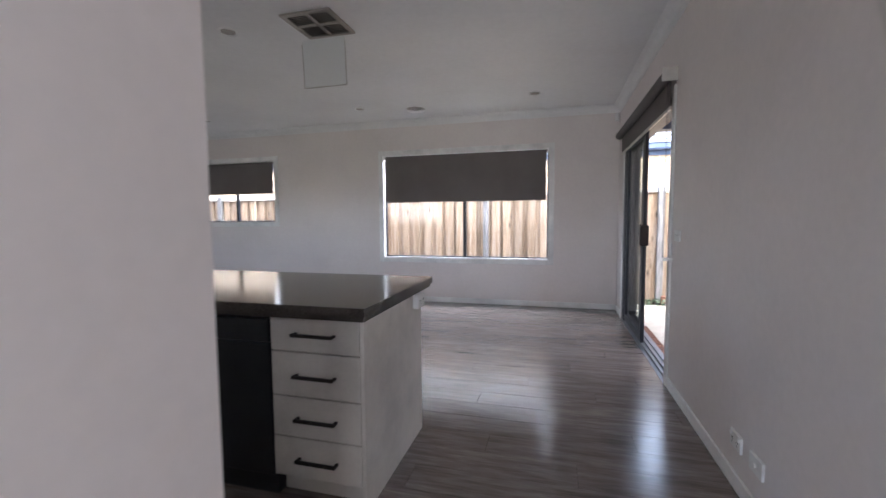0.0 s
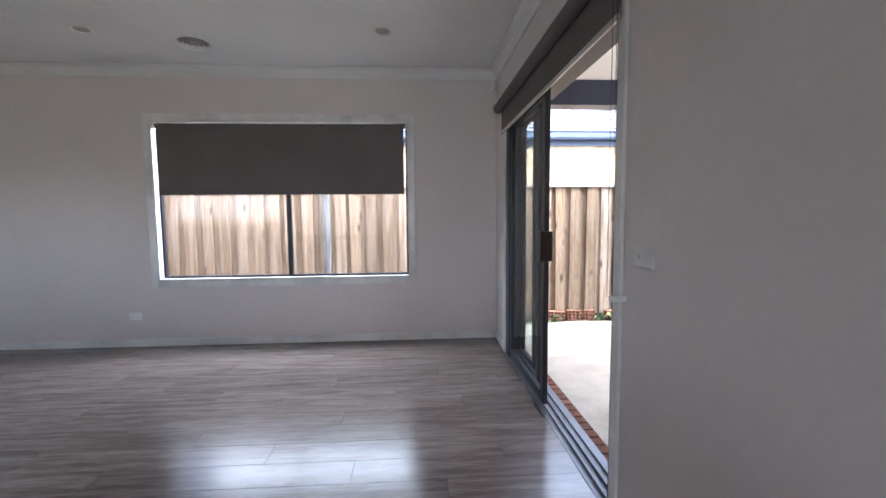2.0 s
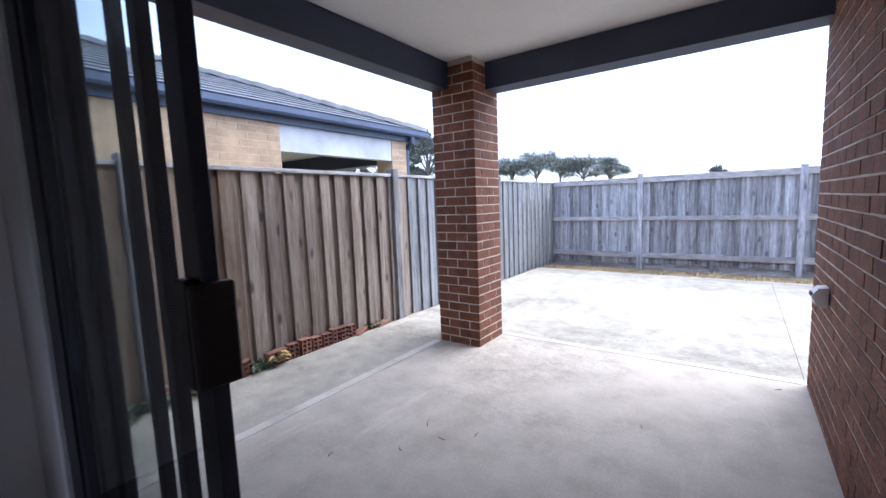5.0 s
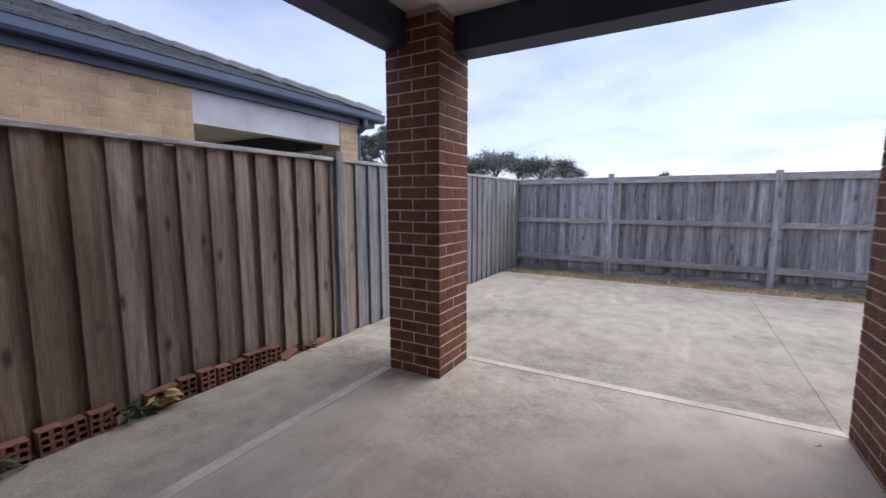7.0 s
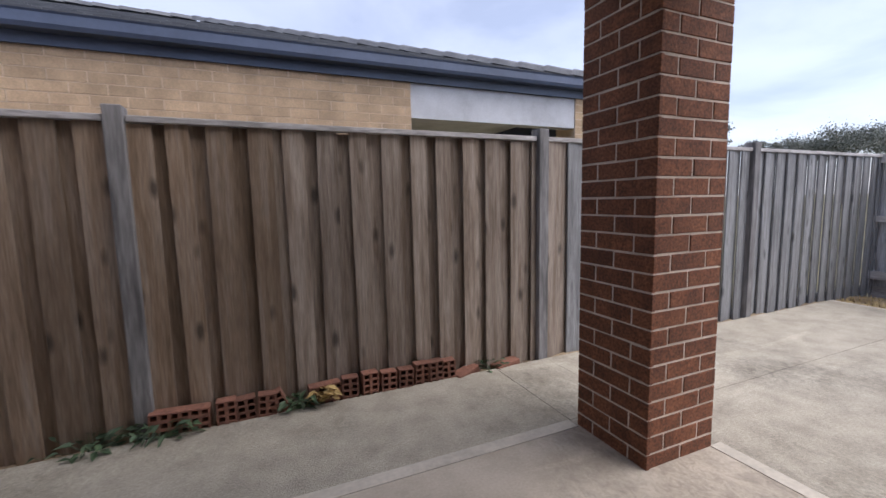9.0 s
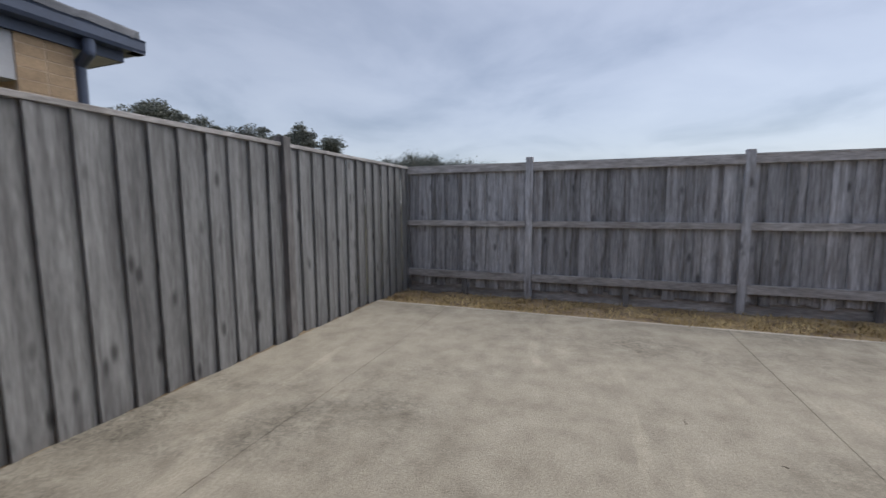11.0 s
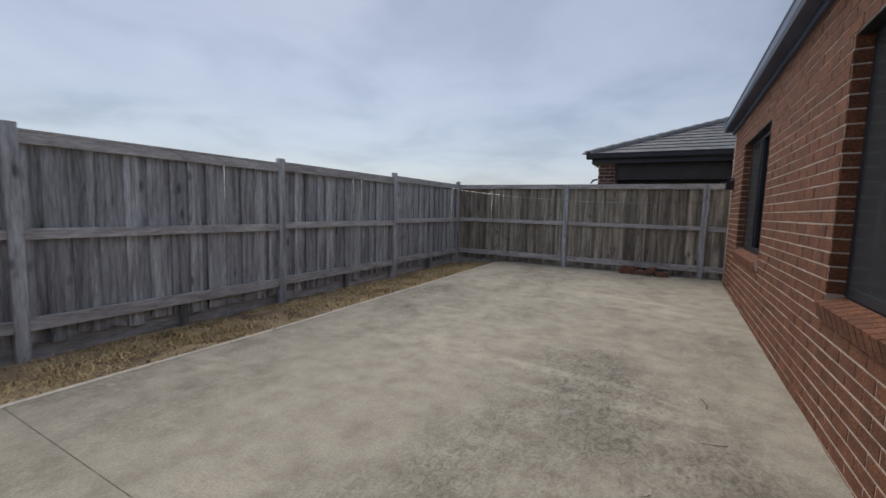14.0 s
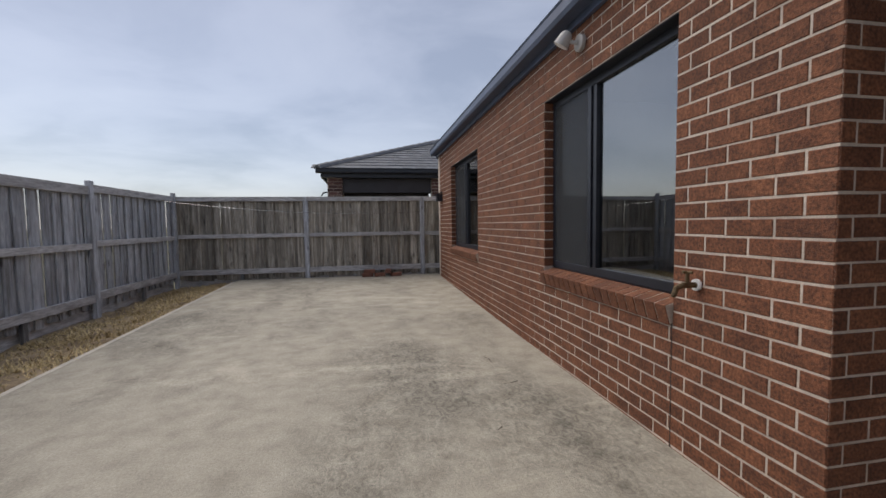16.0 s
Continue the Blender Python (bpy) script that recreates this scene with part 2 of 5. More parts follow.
BRICK = material("red_brown_brick", (0.162, 0.061, 0.029), 0.85, dark=(0.118, 0.044, 0.022), light=(0.205, 0.08, 0.038), scale=7, fine=85, fine_amount=0.5, random_amount=0.12, bump=0.45, bump_scale=160)
BRICK_MASS = material("red_brown_brick_mass", (0.162, 0.061, 0.029), 0.85, dark=(0.118, 0.044, 0.022), light=(0.205, 0.08, 0.038), scale=7, fine=85, fine_amount=0.5, random_amount=0.12, bump=0.45, bump_scale=160, island=True)
MORTAR = material("cream_mortar", (0.58, 0.495, 0.41), 0.9, scale=6, fine=90, fine_amount=0.12, bump=0.3, bump_scale=150)
CREAM_BRICK = material("cream_brick", (0.45, 0.325, 0.205), 0.85, scale=6, fine=70, fine_amount=0.16, random_amount=0.10, bump=0.3, bump_scale=100, island=True)
CREAM_MORTAR = material("cream_wall_mortar", (0.60, 0.475, 0.345), 0.9, fine_amount=0.1)
GREY_RENDER = material("grey_lintel_panel", (0.50, 0.51, 0.53), 0.7, fine_amount=0.05, scale=2)
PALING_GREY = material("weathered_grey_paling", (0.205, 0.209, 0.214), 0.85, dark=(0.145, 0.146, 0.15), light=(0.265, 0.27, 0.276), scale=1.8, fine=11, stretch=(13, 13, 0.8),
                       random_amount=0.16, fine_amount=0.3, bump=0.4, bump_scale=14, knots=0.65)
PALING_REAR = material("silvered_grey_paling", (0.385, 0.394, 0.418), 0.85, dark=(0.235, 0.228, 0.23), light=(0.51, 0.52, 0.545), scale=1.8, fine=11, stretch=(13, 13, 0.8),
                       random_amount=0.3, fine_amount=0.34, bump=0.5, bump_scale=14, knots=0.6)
PALING_BACK = material("brown_grey_paling", (0.30, 0.27, 0.225), 0.85, dark=(0.17, 0.145, 0.115), light=(0.46, 0.42, 0.35), scale=1.8, fine=11, stretch=(13, 13, 0.8),
                       random_amount=0.34, fine_amount=0.34, bump=0.5, bump_scale=14, knots=0.6)
PALING_BROWN = material("brown_treated_paling", (0.275, 0.222, 0.178), 0.85, dark=(0.19, 0.145, 0.108), light=(0.35, 0.295, 0.245), scale=1.8, fine=11, stretch=(13, 13, 0.8),
                        random_amount=0.22, fine_amount=0.24, bump=0.4, bump_scale=14, knots=0.7)
# brown palings nearest the house, with the eave's shade put into the colour
PALING_SHADED = material("shaded_brown_paling", (0.25, 0.182, 0.126), 0.85, dark=(0.185, 0.128, 0.083), light=(0.295, 0.234, 0.182), scale=1.8, fine=11, stretch=(13, 13, 0.8),
                       random_amount=0.22, fine_amount=0.24, bump=0.4, bump_scale=14, knots=0.7)
POST = material("grey_fence_post", (0.18, 0.175, 0.175), 0.85, dark=(0.11, 0.107, 0.107), light=(0.25, 0.245, 0.245), scale=2, fine=8, stretch=(7, 7, 0.8), random_amount=0.12, fine_amount=0.15, bump=0.4, bump_scale=12)
RAIL = material("grey_fence_rail", (0.45, 0.435, 0.43), 0.85, dark=(0.34, 0.325, 0.315), light=(0.55, 0.535, 0.53), scale=2, fine=8, stretch=(1.5, 1.5, 8), random_amount=0.12, fine_amount=0.15, bump=0.4, bump_scale=12)
SOIL = material("dry_soil", (0.25, 0.185, 0.115), 0.95, dark=(0.14, 0.10, 0.065), light=(0.36, 0.28, 0.175), scale=3, fine=40, fine_amount=0.3, bump=0.8, bump_scale=25)
DRY_GRASS = material("dry_grass", (0.44, 0.335, 0.165), 0.9, scale=2, fine=20, dark=(0.29, 0.21, 0.10), light=(0.56, 0.44, 0.235), fine_amount=0.25, random_amount=0.3, island=True)
FIELD = material("far_field", (0.17, 0.155, 0.085), 0.95, scale=0.05, fine=2, fine_amount=0.2)
ROOF_TILE = material("dark_grey_roof_tile", (0.105, 0.112, 0.125), 0.6, dark=(0.075, 0.08, 0.09), light=(0.15, 0.157, 0.17), scale=3, fine=40, fine_amount=0.15, random_amount=0.12)
LEAF = material("weed_leaf", (0.055, 0.095, 0.045), 0.6, dark=(0.035, 0.06, 0.03), light=(0.09, 0.14, 0.065), scale=6, fine=50, random_amount=0.3, island=True)
DRY_LEAF = material("dry_weed_leaf", (0.42, 0.30, 0.12), 0.8, scale=6, fine=50, random_amount=0.3, island=True)
# grey-green leaves made paler: distance haze is mixed into the colour
GUM_HAZED = material("hazed_gum_foliage", (0.15, 0.163, 0.142), 0.8, dark=(0.105, 0.116, 0.1), light=(0.195, 0.21, 0.185), scale=1, fine=8, random_amount=0.4, island=True)
BARK = material("pale_bark", (0.22, 0.19, 0.165), 0.9, scale=2, fine=12, fine_amount=0.3)
TWIG = material("twig", (0.10, 0.075, 0.055), 0.9)
BLUE_BRICK = material("dark_brick_neighbour", (0.115, 0.06, 0.05), 0.85, scale=5, fine=40, random_amount=0.45, fine_amount=0.2, island=True)
BRASS = material("aged_brass", (0.16, 0.115, 0.065), 0.5, 0.8, fine_amount=0.25)
RUBBLE = material("wet_red_brick", (0.20, 0.092, 0.062), 0.9, scale=8, fine=60, fine_amount=0.25, random_amount=0.2)
RECESS_SHADE = material("recess_shade_and_header", (0.035, 0.03, 0.034), 0.5, fine_amount=0.08)


# ---- building helpers ----
def part(name, bm, mat, parent=None, label=""):
    me = bpy.data.meshes.new(name)
    bmesh.ops.recalc_face_normals(bm, faces=bm.faces)
    bm.to_mesh(me)
    bm.free()
    me.materials.append(mat)
    ob = new(name, me)
    if parent is not None:
        ob.parent = parent
        ob.matrix_parent_inverse = parent.matrix_world.inverted()
    if label:
        ob["label"] = label
    return ob


def thing(name, at, label, category, group="", kind=""):
    ob = new(name)
    ob.empty_display_size = 0.1
    ob.matrix_world = Matrix.Translation(at)
    bpy.context.view_layer.update()
    return tagged(ob, label, category, group, kind)


def box(bm, x0, x1, y0, y1, z0, z1, bevel=0.0, m=None):
    v = [bm.verts.new((x, y, z)) for x in (x0, x1) for y in (y0, y1) for z in (z0, z1)]
    f = [(0, 1, 3, 2), (4, 6, 7, 5), (0, 4, 5, 1), (2, 3, 7, 6), (0, 2, 6, 4), (1, 5, 7, 3)]
    fs = [bm.faces.new([v[i] for i in q]) for q in f]
    if bevel:
        es = list({ed for q in fs for ed in q.edges})
        res = bmesh.ops.bevel(bm, geom=es, offset=bevel, segments=2, affect='EDGES', profile=0.5)
        vs = list({w for q in res["faces"] for w in q.verts} | {w for w in v if w.is_valid})
    else:
        vs = v
    if m is not None:
        bmesh.ops.transform(bm, matrix=m, verts=[w for w in vs if w.is_valid])
    return bm


def boxes(*rows, bevel=0.0):
    bm = bmesh.new()
    for r in rows:
        box(bm, *r, bevel=bevel)
    return bm


def cyl(bm, p, q, r0, r1=None, seg=16):
    p, q = Vector(p), Vector(q)
    r1 = r0 if r1 is None else r1
    d = q - p
    mat = Matrix.Translation((p + q) / 2) @ d.to_track_quat('Z', 'Y').to_matrix().to_4x4()
    bmesh.ops.create_cone(bm, cap_ends=True, segments=seg, radius1=r0, radius2=r1, depth=d.length, matrix=mat)
    return bm


def wall_solid(along, c0, c1, u0, u1, z0, z1, holes=()):
    """A thick wall from boxes around rectangular openings (a, b, low, high)."""
    bm = bmesh.new()
    us = sorted({u0, u1, *[h[0] for h in holes], *[h[1] for h in holes]})
    for a, b in zip(us, us[1:]):
        cuts = sorted((h[2], h[3]) for h in holes if h[0] < (a + b) / 2 < h[1])
        z = z0
        for lo, hi in [*cuts, (z1, z1)]:
            if lo - z > 1e-4:
                if along == 'y':
                    box(bm, c0, c1, a, b, z, lo)
                else:
                    box(bm, a, b, c0, c1, z, lo)
            z = hi
    return bm


def structure(name, bm, mat, label=""):
    return tagged(part(name, bm, mat), label or name.replace("_", " "), name.split("_")[0], kind="structure")


# ---- shared pieces ----
PIECES = {}


def brick_piece(length, height=0.076, depth=0.02, mat=None):
    key = (round(length, 3), height, depth, mat.name)
    if key not in PIECES:
        bm = bmesh.new()
        c = 0.003
        L, H, D = length / 2, height / 2, depth
        back = [bm.verts.new(p) for p in ((-L, 0, -H), (L, 0, -H), (L, 0, H), (-L, 0, H))]
        mid = [bm.verts.new(p) for p in ((-L, D - c, -H), (L, D - c, -H), (L, D - c, H), (-L, D - c, H))]
        front = [bm.verts.new(p) for p in ((-L + c, D, -H + c), (L - c, D, -H + c), (L - c, D, H - c), (-L + c, D, H - c))]
        for a, b in ((back, mid), (mid, front)):
            for i in range(4):
                bm.faces.new((a[i], a[(i + 1) % 4], b[(i + 1) % 4], b[i]))
        bm.faces.new(front)
        bmesh.ops.recalc_face_normals(bm, faces=bm.faces)
        me = bpy.data.meshes.new("brick")
        bm.to_mesh(me)
        bm.free()
        me.materials.append(mat)
        PIECES[key] = me
    return PIECES[key]


class Heap:
    """Many small boxes joined into one mesh."""

    def __init__(self):
        self.v, self.f = [], []

    def add(self, m, L, D, H):
        n = len(self.v)
        for x in (-L / 2, L / 2):
            for y in (0, D):
                for z in (-H / 2, H / 2):
                    self.v.append(tuple(m @ Vector((x, y, z))))
        for q in ((0, 1, 3, 2), (4, 6, 7, 5), (0, 4, 5, 1), (2, 3, 7, 6), (0, 2, 6, 4), (1, 5, 7, 3)):
            self.f.append(tuple(n + i for i in q))

    def finish(self, name, mat, parent, label):
        if not self.v:
            return None
        me = bpy.data.meshes.new(name)
        me.from_pydata(self.v, [], self.f)
        me.materials.append(mat)
        ob = new(name, me)
        ob.parent = parent
        ob.matrix_parent_inverse = parent.matrix_world.inverted()
        tagged(ob, label, kind="stuff")
        return ob


def lay_bricks(parent, origin, turn, length, z0, z1, holes, near, mat, mass_mat, proud=0.0035, course=0.086, first=0, pitch=0.24):
    """Stretcher bond on a face. origin: the face's left end seen from outside; turn: degrees of the local x axis; holes in local x and z;
    near(local x): bricks that are objects of their own."""
    rng = random.Random(7)
    heap = Heap()
    base = Matrix.Translation(origin) @ Matrix.Rotation(radians(turn), 4, 'Z')
    n = 0
    while z0 + (n + 0.5) * course < z1:
        zc = z0 + n * course + course / 2
        x = -pitch / 2 if (n + first) % 2 else 0.0
        while x < length:
            a, b = max(0, x) + 0.005, min(length, x + pitch) - 0.005
            x += pitch
            spans = [(a, b)]
            for h in holes:
                if h[2] < zc < h[3]:
                    nxt = []
                    for p, q in spans:
                        if q <= h[0] or p >= h[1]:
                            nxt.append((p, q))
                        else:
                            if p < h[0]:
                                nxt.append((p, h[0]))
                            if q > h[1]:
                                nxt.append((h[1], q))
                    spans = nxt
            for p, q in spans:
                if q - p < 0.012:
                    continue
                d = 0.02 + rng.uniform(-0.0015, 0.0015)
                mm = base @ Matrix.Translation(((p + q) / 2, proud - 0.02 + rng.uniform(-0.001, 0.001), zc + rng.uniform(-0.0015, 0.0015)))
                if near((p + q) / 2, zc):
                    ob = new("brick", brick_piece(q - p, course - 0.01, mat=mat))
                    ob.parent = parent
                    ob.matrix_parent_inverse = parent.matrix_world.inverted()
                    ob.matrix_basis = mm
                else:
                    heap.add(mm, q - p, d, course - 0.01)
        n += 1
    heap.finish("brickwork", mass_mat, parent, "stretcher bond brickwork")


# ---- plan ----
FLOOR, CEIL, ALF = 0.09, 2.81, 2.69
DOOR_X, DOOR_OUT = 1.643, 1.80        # inner face of the door wall, brick face outside
WIN_Y, WIN_OUT = 6.875, 6.99          # inner face of the window wall, brick face outside
REAR_X, SIDE_Y, END_Y = 5.09, 4.03, -3.5
FENCE_Y, REAR_FENCE_X, BACK_FENCE_Y = 7.89, 10.36, -4.02
SLAB_X, SLAB_Y = 9.23, 7.80
DOOR = (4.25, 6.38, FLOOR, 2.22)
LIVING = (-1.735, 0.745, 0.75, 2.308)
KITCHEN = (-6.33, -3.66, 1.30, 2.32)
W2 = (1.70, 3.28, 0.80, 2.235)
W1 = (-2.33, -0.50, 0.80, 2.235)


def fall(y):
    """The yard's slab rises gently towards the far end."""
    return 0.0 if y > 2 else 0.016 * (2 - y)


# ---- structure: the house ----
wall_door = structure("wall_door", wall_solid('y', DOOR_X, DOOR_OUT - 0.012, -1.6, WIN_OUT - 0.012, -0.2, CEIL, [DOOR]), PAINT, "off-white painted wall with the sliding door opening")
wall_window = structure("wall_window", wall_solid('x', WIN_Y, WIN_OUT, -7.35, DOOR_X - 0.002, -0.2, CEIL, [LIVING, KITCHEN]), PAINT, "off-white painted wall with two window openings")
wall_left = structure("wall_left", wall_solid('y', -7.35, -7.15, 1.2, WIN_Y - 0.002, -0.2, CEIL), PAINT, "off-white painted end wall")
# its opening is an unseen addition behind the fill lamp
wall_kitchen = structure("wall_kitchen", wall_solid('x', 1.275, 1.375, -7.14, 0.198, -0.2, CEIL, [(-4.8, -2.4, 1.2, 2.0)]), PAINT, "off-white kitchen back wall")
wall_hall = structure("wall_hall", wall_solid('y', 0.20, 0.322, -1.6, 1.385, -0.2, CEIL), PAINT, "off-white hallway wall end")
wall_entry = structure("wall_entry", wall_solid('x', -1.7, -1.602, -0.5, 1.8, -0.2, CEIL, [(0.5, 1.4, 0.09, 2.15)]), PAINT, "off-white hallway end wall")
ceiling = structure("ceiling", boxes((-7.35, DOOR_X + 0.1, -1.7, WIN_OUT - 0.02, CEIL + 0.002, CEIL + 0.1)), CEILING, "white plasterboard ceiling")
floor_base = structure("floor_base", boxes((-7.35, DOOR_X + 0.02, -1.7, WIN_Y + 0.01, -0.2, FLOOR - 0.012)), DARK_SLOT, "laminate floor base")

# back bedrooms behind the yard windows
wall_rear = structure("wall_rear", wall_solid('y', REAR_X - 0.24, REAR_X - 0.005, END_Y, SIDE_Y - 0.005, -0.2, 2.66, [(w[0], w[1], w[2] - 0.12, w[3]) for w in (W1, W2)]), MORTAR, "red brick house wall with cream mortar and two windows")
wall_side = structure("wall_side", wall_solid('x', SIDE_Y - 0.2, SIDE_Y - 0.005, DOOR_OUT, REAR_X - 0.242, -0.2, CEIL), MORTAR, "red brick alfresco side wall")
wall_end = structure("wall_end", wall_solid('x', END_Y - 0.2, END_Y, DOOR_OUT, REAR_X - 0.012, -0.2, 2.66), MORTAR, "brick end wall of the house")
wall_alfresco = structure("wall_alfresco", wall_solid('y', DOOR_OUT - 0.010, DOOR_OUT - 0.005, SIDE_Y, WIN_OUT - 0.006, -0.2, CEIL, [DOOR]), MORTAR, "red brick wall around the sliding door")
wall_bedroom = structure("wall_bedroom", boxes((1.9, 2.0, END_Y + 0.01, SIDE_Y - 0.21, 0, 2.6), (2.0, REAR_X - 0.25, 0.55, 0.65, 0, 2.6)), PAINT, "plain bedroom walls")
bedroom_floor = structure("floor_bedroom", boxes((2.0, REAR_X - 0.245, END_Y + 0.01, SIDE_Y - 0.21, -0.1, 0.09)), LAMINATE, "dark bedroom floor")
bedroom_ceiling = structure("ceiling_bedroom", boxes((1.8, REAR_X - 0.012, END_Y, SIDE_Y - 0.012, 2.662, 2.72)), CEILING, "bedroom ceiling")
alfresco_ceiling = structure("ceiling_alfresco", boxes((DOOR_OUT - 0.004, 5.085, SIDE_Y - 0.01, 6.91, ALF, ALF + 0.05)), CEILING, "white alfresco ceiling lining")

# skirting, cornice and architraves
SK = 0.075
skirt = structure("baseboard", boxes(
    (-7.15, DOOR_X - 0.015, WIN_Y - 0.014, WIN_Y - 0.001, FLOOR, FLOOR + SK),
    (DOOR_X - 0.014, DOOR_X - 0.001, -1.6, DOOR[0] - 0.062, FLOOR, FLOOR + SK),
    (DOOR_X - 0.014, DOOR_X - 0.001, DOOR[1] + 0.062, WIN_Y - 0.014, FLOOR, FLOOR + SK),
    (-7.149, -7.136, 1.4, WIN_Y - 0.02, FLOOR, FLOOR + SK),
    (0.323, 0.336, -1.6, 1.385, FLOOR, FLOOR + SK), bevel=0.003), TRIM, "white painted skirting board")


def cornice(name, axis, c, u0, u1, side):
    bm = bmesh.new()
    prof = [(0, -0.09), (0.006, -0.09), (0.02, -0.05), (0.05, -0.02), (0.09, -0.006), (0.09, 0.0), (0, 0)]
    rings = []
    for u in (u0, u1):
        rings.append([bm.verts.new((c + side * d, u, CEIL + h) if axis == 'y' else (u, c + side * d, CEIL + h)) for d, h in prof])
    k = len(prof)
    for i in range(k):
        bm.faces.new((rings[0][i], rings[0][(i + 1) % k], rings[1][(i + 1) % k], rings[1][i]))
    for r in rings:
        bm.faces.new(r)
    return structure(name, bm, CEILING, "white cove cornice")


cornice("trim_cornice_window", 'x', WIN_Y - 0.001, -7.149, DOOR_X - 0.001, -1)
cornice("trim_cornice_door", 'y', DOOR_X - 0.001, -1.6, WIN_Y - 0.001, -1)
cornice("trim_cornice_left", 'y', -7.149, 1.4, WIN_Y - 0.001, 1)


def window_unit(name, span, mullions, blind_low, label):
    """An aluminium window set in its white-lined opening in the window wall."""
    a, b, lo, hi = span
    w = tagged(new(name), label, "window", kind="structure")
    part("architrave", boxes(
        (a - 0.066, a - 0.002, WIN_Y - 0.016, WIN_Y - 0.001, lo - 0.066, hi + 0.066), (b + 0.002, b + 0.066, WIN_Y - 0.016, WIN_Y - 0.001, lo - 0.066, hi + 0.066),
        (a - 0.002, b + 0.002, WIN_Y - 0.015, WIN_Y - 0.001, hi + 0.002, hi + 0.066), (a - 0.002, b + 0.002, WIN_Y - 0.015, WIN_Y - 0.001, lo - 0.066, lo - 0.002), bevel=0.004), TRIM, w)
    y0, y1 = WIN_Y + 0.062, WIN_Y + 0.105
    part("reveal", boxes((a + 0.001, a + 0.012, WIN_Y - 0.012, y0, lo + 0.001, hi - 0.001), (b - 0.012, b - 0.001, WIN_Y - 0.012, y0, lo + 0.001, hi - 0.001),
                         (a + 0.013, b - 0.013, WIN_Y - 0.012, y0, hi - 0.012, hi - 0.001), (a + 0.013, b - 0.013, WIN_Y - 0.012, y0, lo + 0.001, lo + 0.014)), TRIM, w)
    part("window_frame", boxes((a + 0.001, a + 0.03, y0, y1, lo, hi), (b - 0.03, b - 0.001, y0, y1, lo, hi), (a + 0.03, b - 0.03, y0, y1, hi - 0.03, hi - 0.001), (a + 0.03, b - 0.03, y0, y1, lo + 0.001, lo + 0.035), bevel=0.003), FRAME, w)
    for x in mullions:
        part("mullion", boxes((x - 0.022, x + 0.022, y0 - 0.004, y1 - 0.004, lo + 0.035, hi - 0.03), bevel=0.003), FRAME, w)
    xs = [a + 0.03, *mullions, b - 0.03]
    for p, q in zip(xs, xs[1:]):
        pane = part("pane", boxes((p + 0.02, q - 0.02, y0 + 0.02, y0 + 0.024, lo + 0.03, hi - 0.028)), GLASS_TINT, w)
        pane.visible_shadow = False
    bl = thing("roller_blind", (0, 0, 0), "charcoal blockout roller blind half lowered in a window", "blind", "roller blinds")
    bm = cyl(bmesh.new(), (a + 0.03, WIN_Y + 0.03, hi - 0.045), (b - 0.03, WIN_Y + 0.03, hi - 0.045), 0.022, seg=20)
    part("roller", bm, BLIND, bl)
    part("fabric", boxes((a + 0.045, b - 0.045, WIN_Y + 0.008, WIN_Y + 0.0095, blind_low + 0.012, hi - 0.03)), BLIND, bl)
    part("bottom_rail", boxes((a + 0.045, b - 0.045, WIN_Y + 0.002, WIN_Y + 0.015, blind_low - 0.008, blind_low + 0.014), bevel=0.003), BLIND, bl)
    for x in (a + 0.02, b - 0.02):
        part("bracket", boxes((x - 0.006, x + 0.006, WIN_Y + 0.008, WIN_Y + 0.055, hi - 0.075, hi - 0.014)), PLASTIC, bl)
    return w


window_unit("window_1", LIVING, [-0.47], 1.60, "wide white-framed living room window with charcoal sashes")
window_unit("window_2", KITCHEN, [-5.33, -4.47], 1.785, "long high window with three panes")

# ---- sliding door ----
a, b, lo, hi = DOOR
door_trim = structure("trim_door", boxes(
    (DOOR_X - 0.018, DOOR_X - 0.001, a - 0.05, a + 0.008, FLOOR, hi + 0.06), (DOOR_X - 0.018, DOOR_X - 0.001, b + 0.002, b + 0.06, FLOOR, hi + 0.06),
    (DOOR_X - 0.017, DOOR_X - 0.001, a + 0.008, b + 0.002, hi + 0.002, hi + 0.06), bevel=0.004), TRIM, "white door architrave")
sliding = tagged(new("door_1"), "charcoal aluminium sliding glass door standing open", "door", kind="structure")
part("jamb", boxes((DOOR_X - 0.005, DOOR_OUT - 0.01, a + 0.002, a + 0.04, lo, hi - 0.002), bevel=0.003), FRAME, sliding)
part("jamb", boxes((DOOR_X - 0.005, DOOR_OUT - 0.01, b - 0.13, b - 0.002, lo, hi - 0.002), bevel=0.003), FRAME, sliding)
part("head", boxes((DOOR_X - 0.005, DOOR_OUT - 0.01, a + 0.04, b - 0.13, hi - 0.045, hi - 0.002), bevel=0.003), FRAME, sliding)
part("sill_track", boxes((DOOR_X - 0.02, DOOR_OUT + 0.0, a + 0.002, b - 0.002, 0.05, FLOOR + 0.003), (DOOR_X + 0.012, DOOR_X + 0.018, a + 0.05, b - 0.05, FLOOR + 0.003, FLOOR + 0.022),
                         (DOOR_X + 0.055, DOOR_X + 0.061, a + 0.05, b - 0.05, FLOOR + 0.003, FLOOR + 0.022), (DOOR_X + 0.10, DOOR_X + 0.105, a + 0.05, b - 0.05, FLOOR + 0.003, FLOOR + 0.018)), TRACK, sliding, "silver anodised sill track")


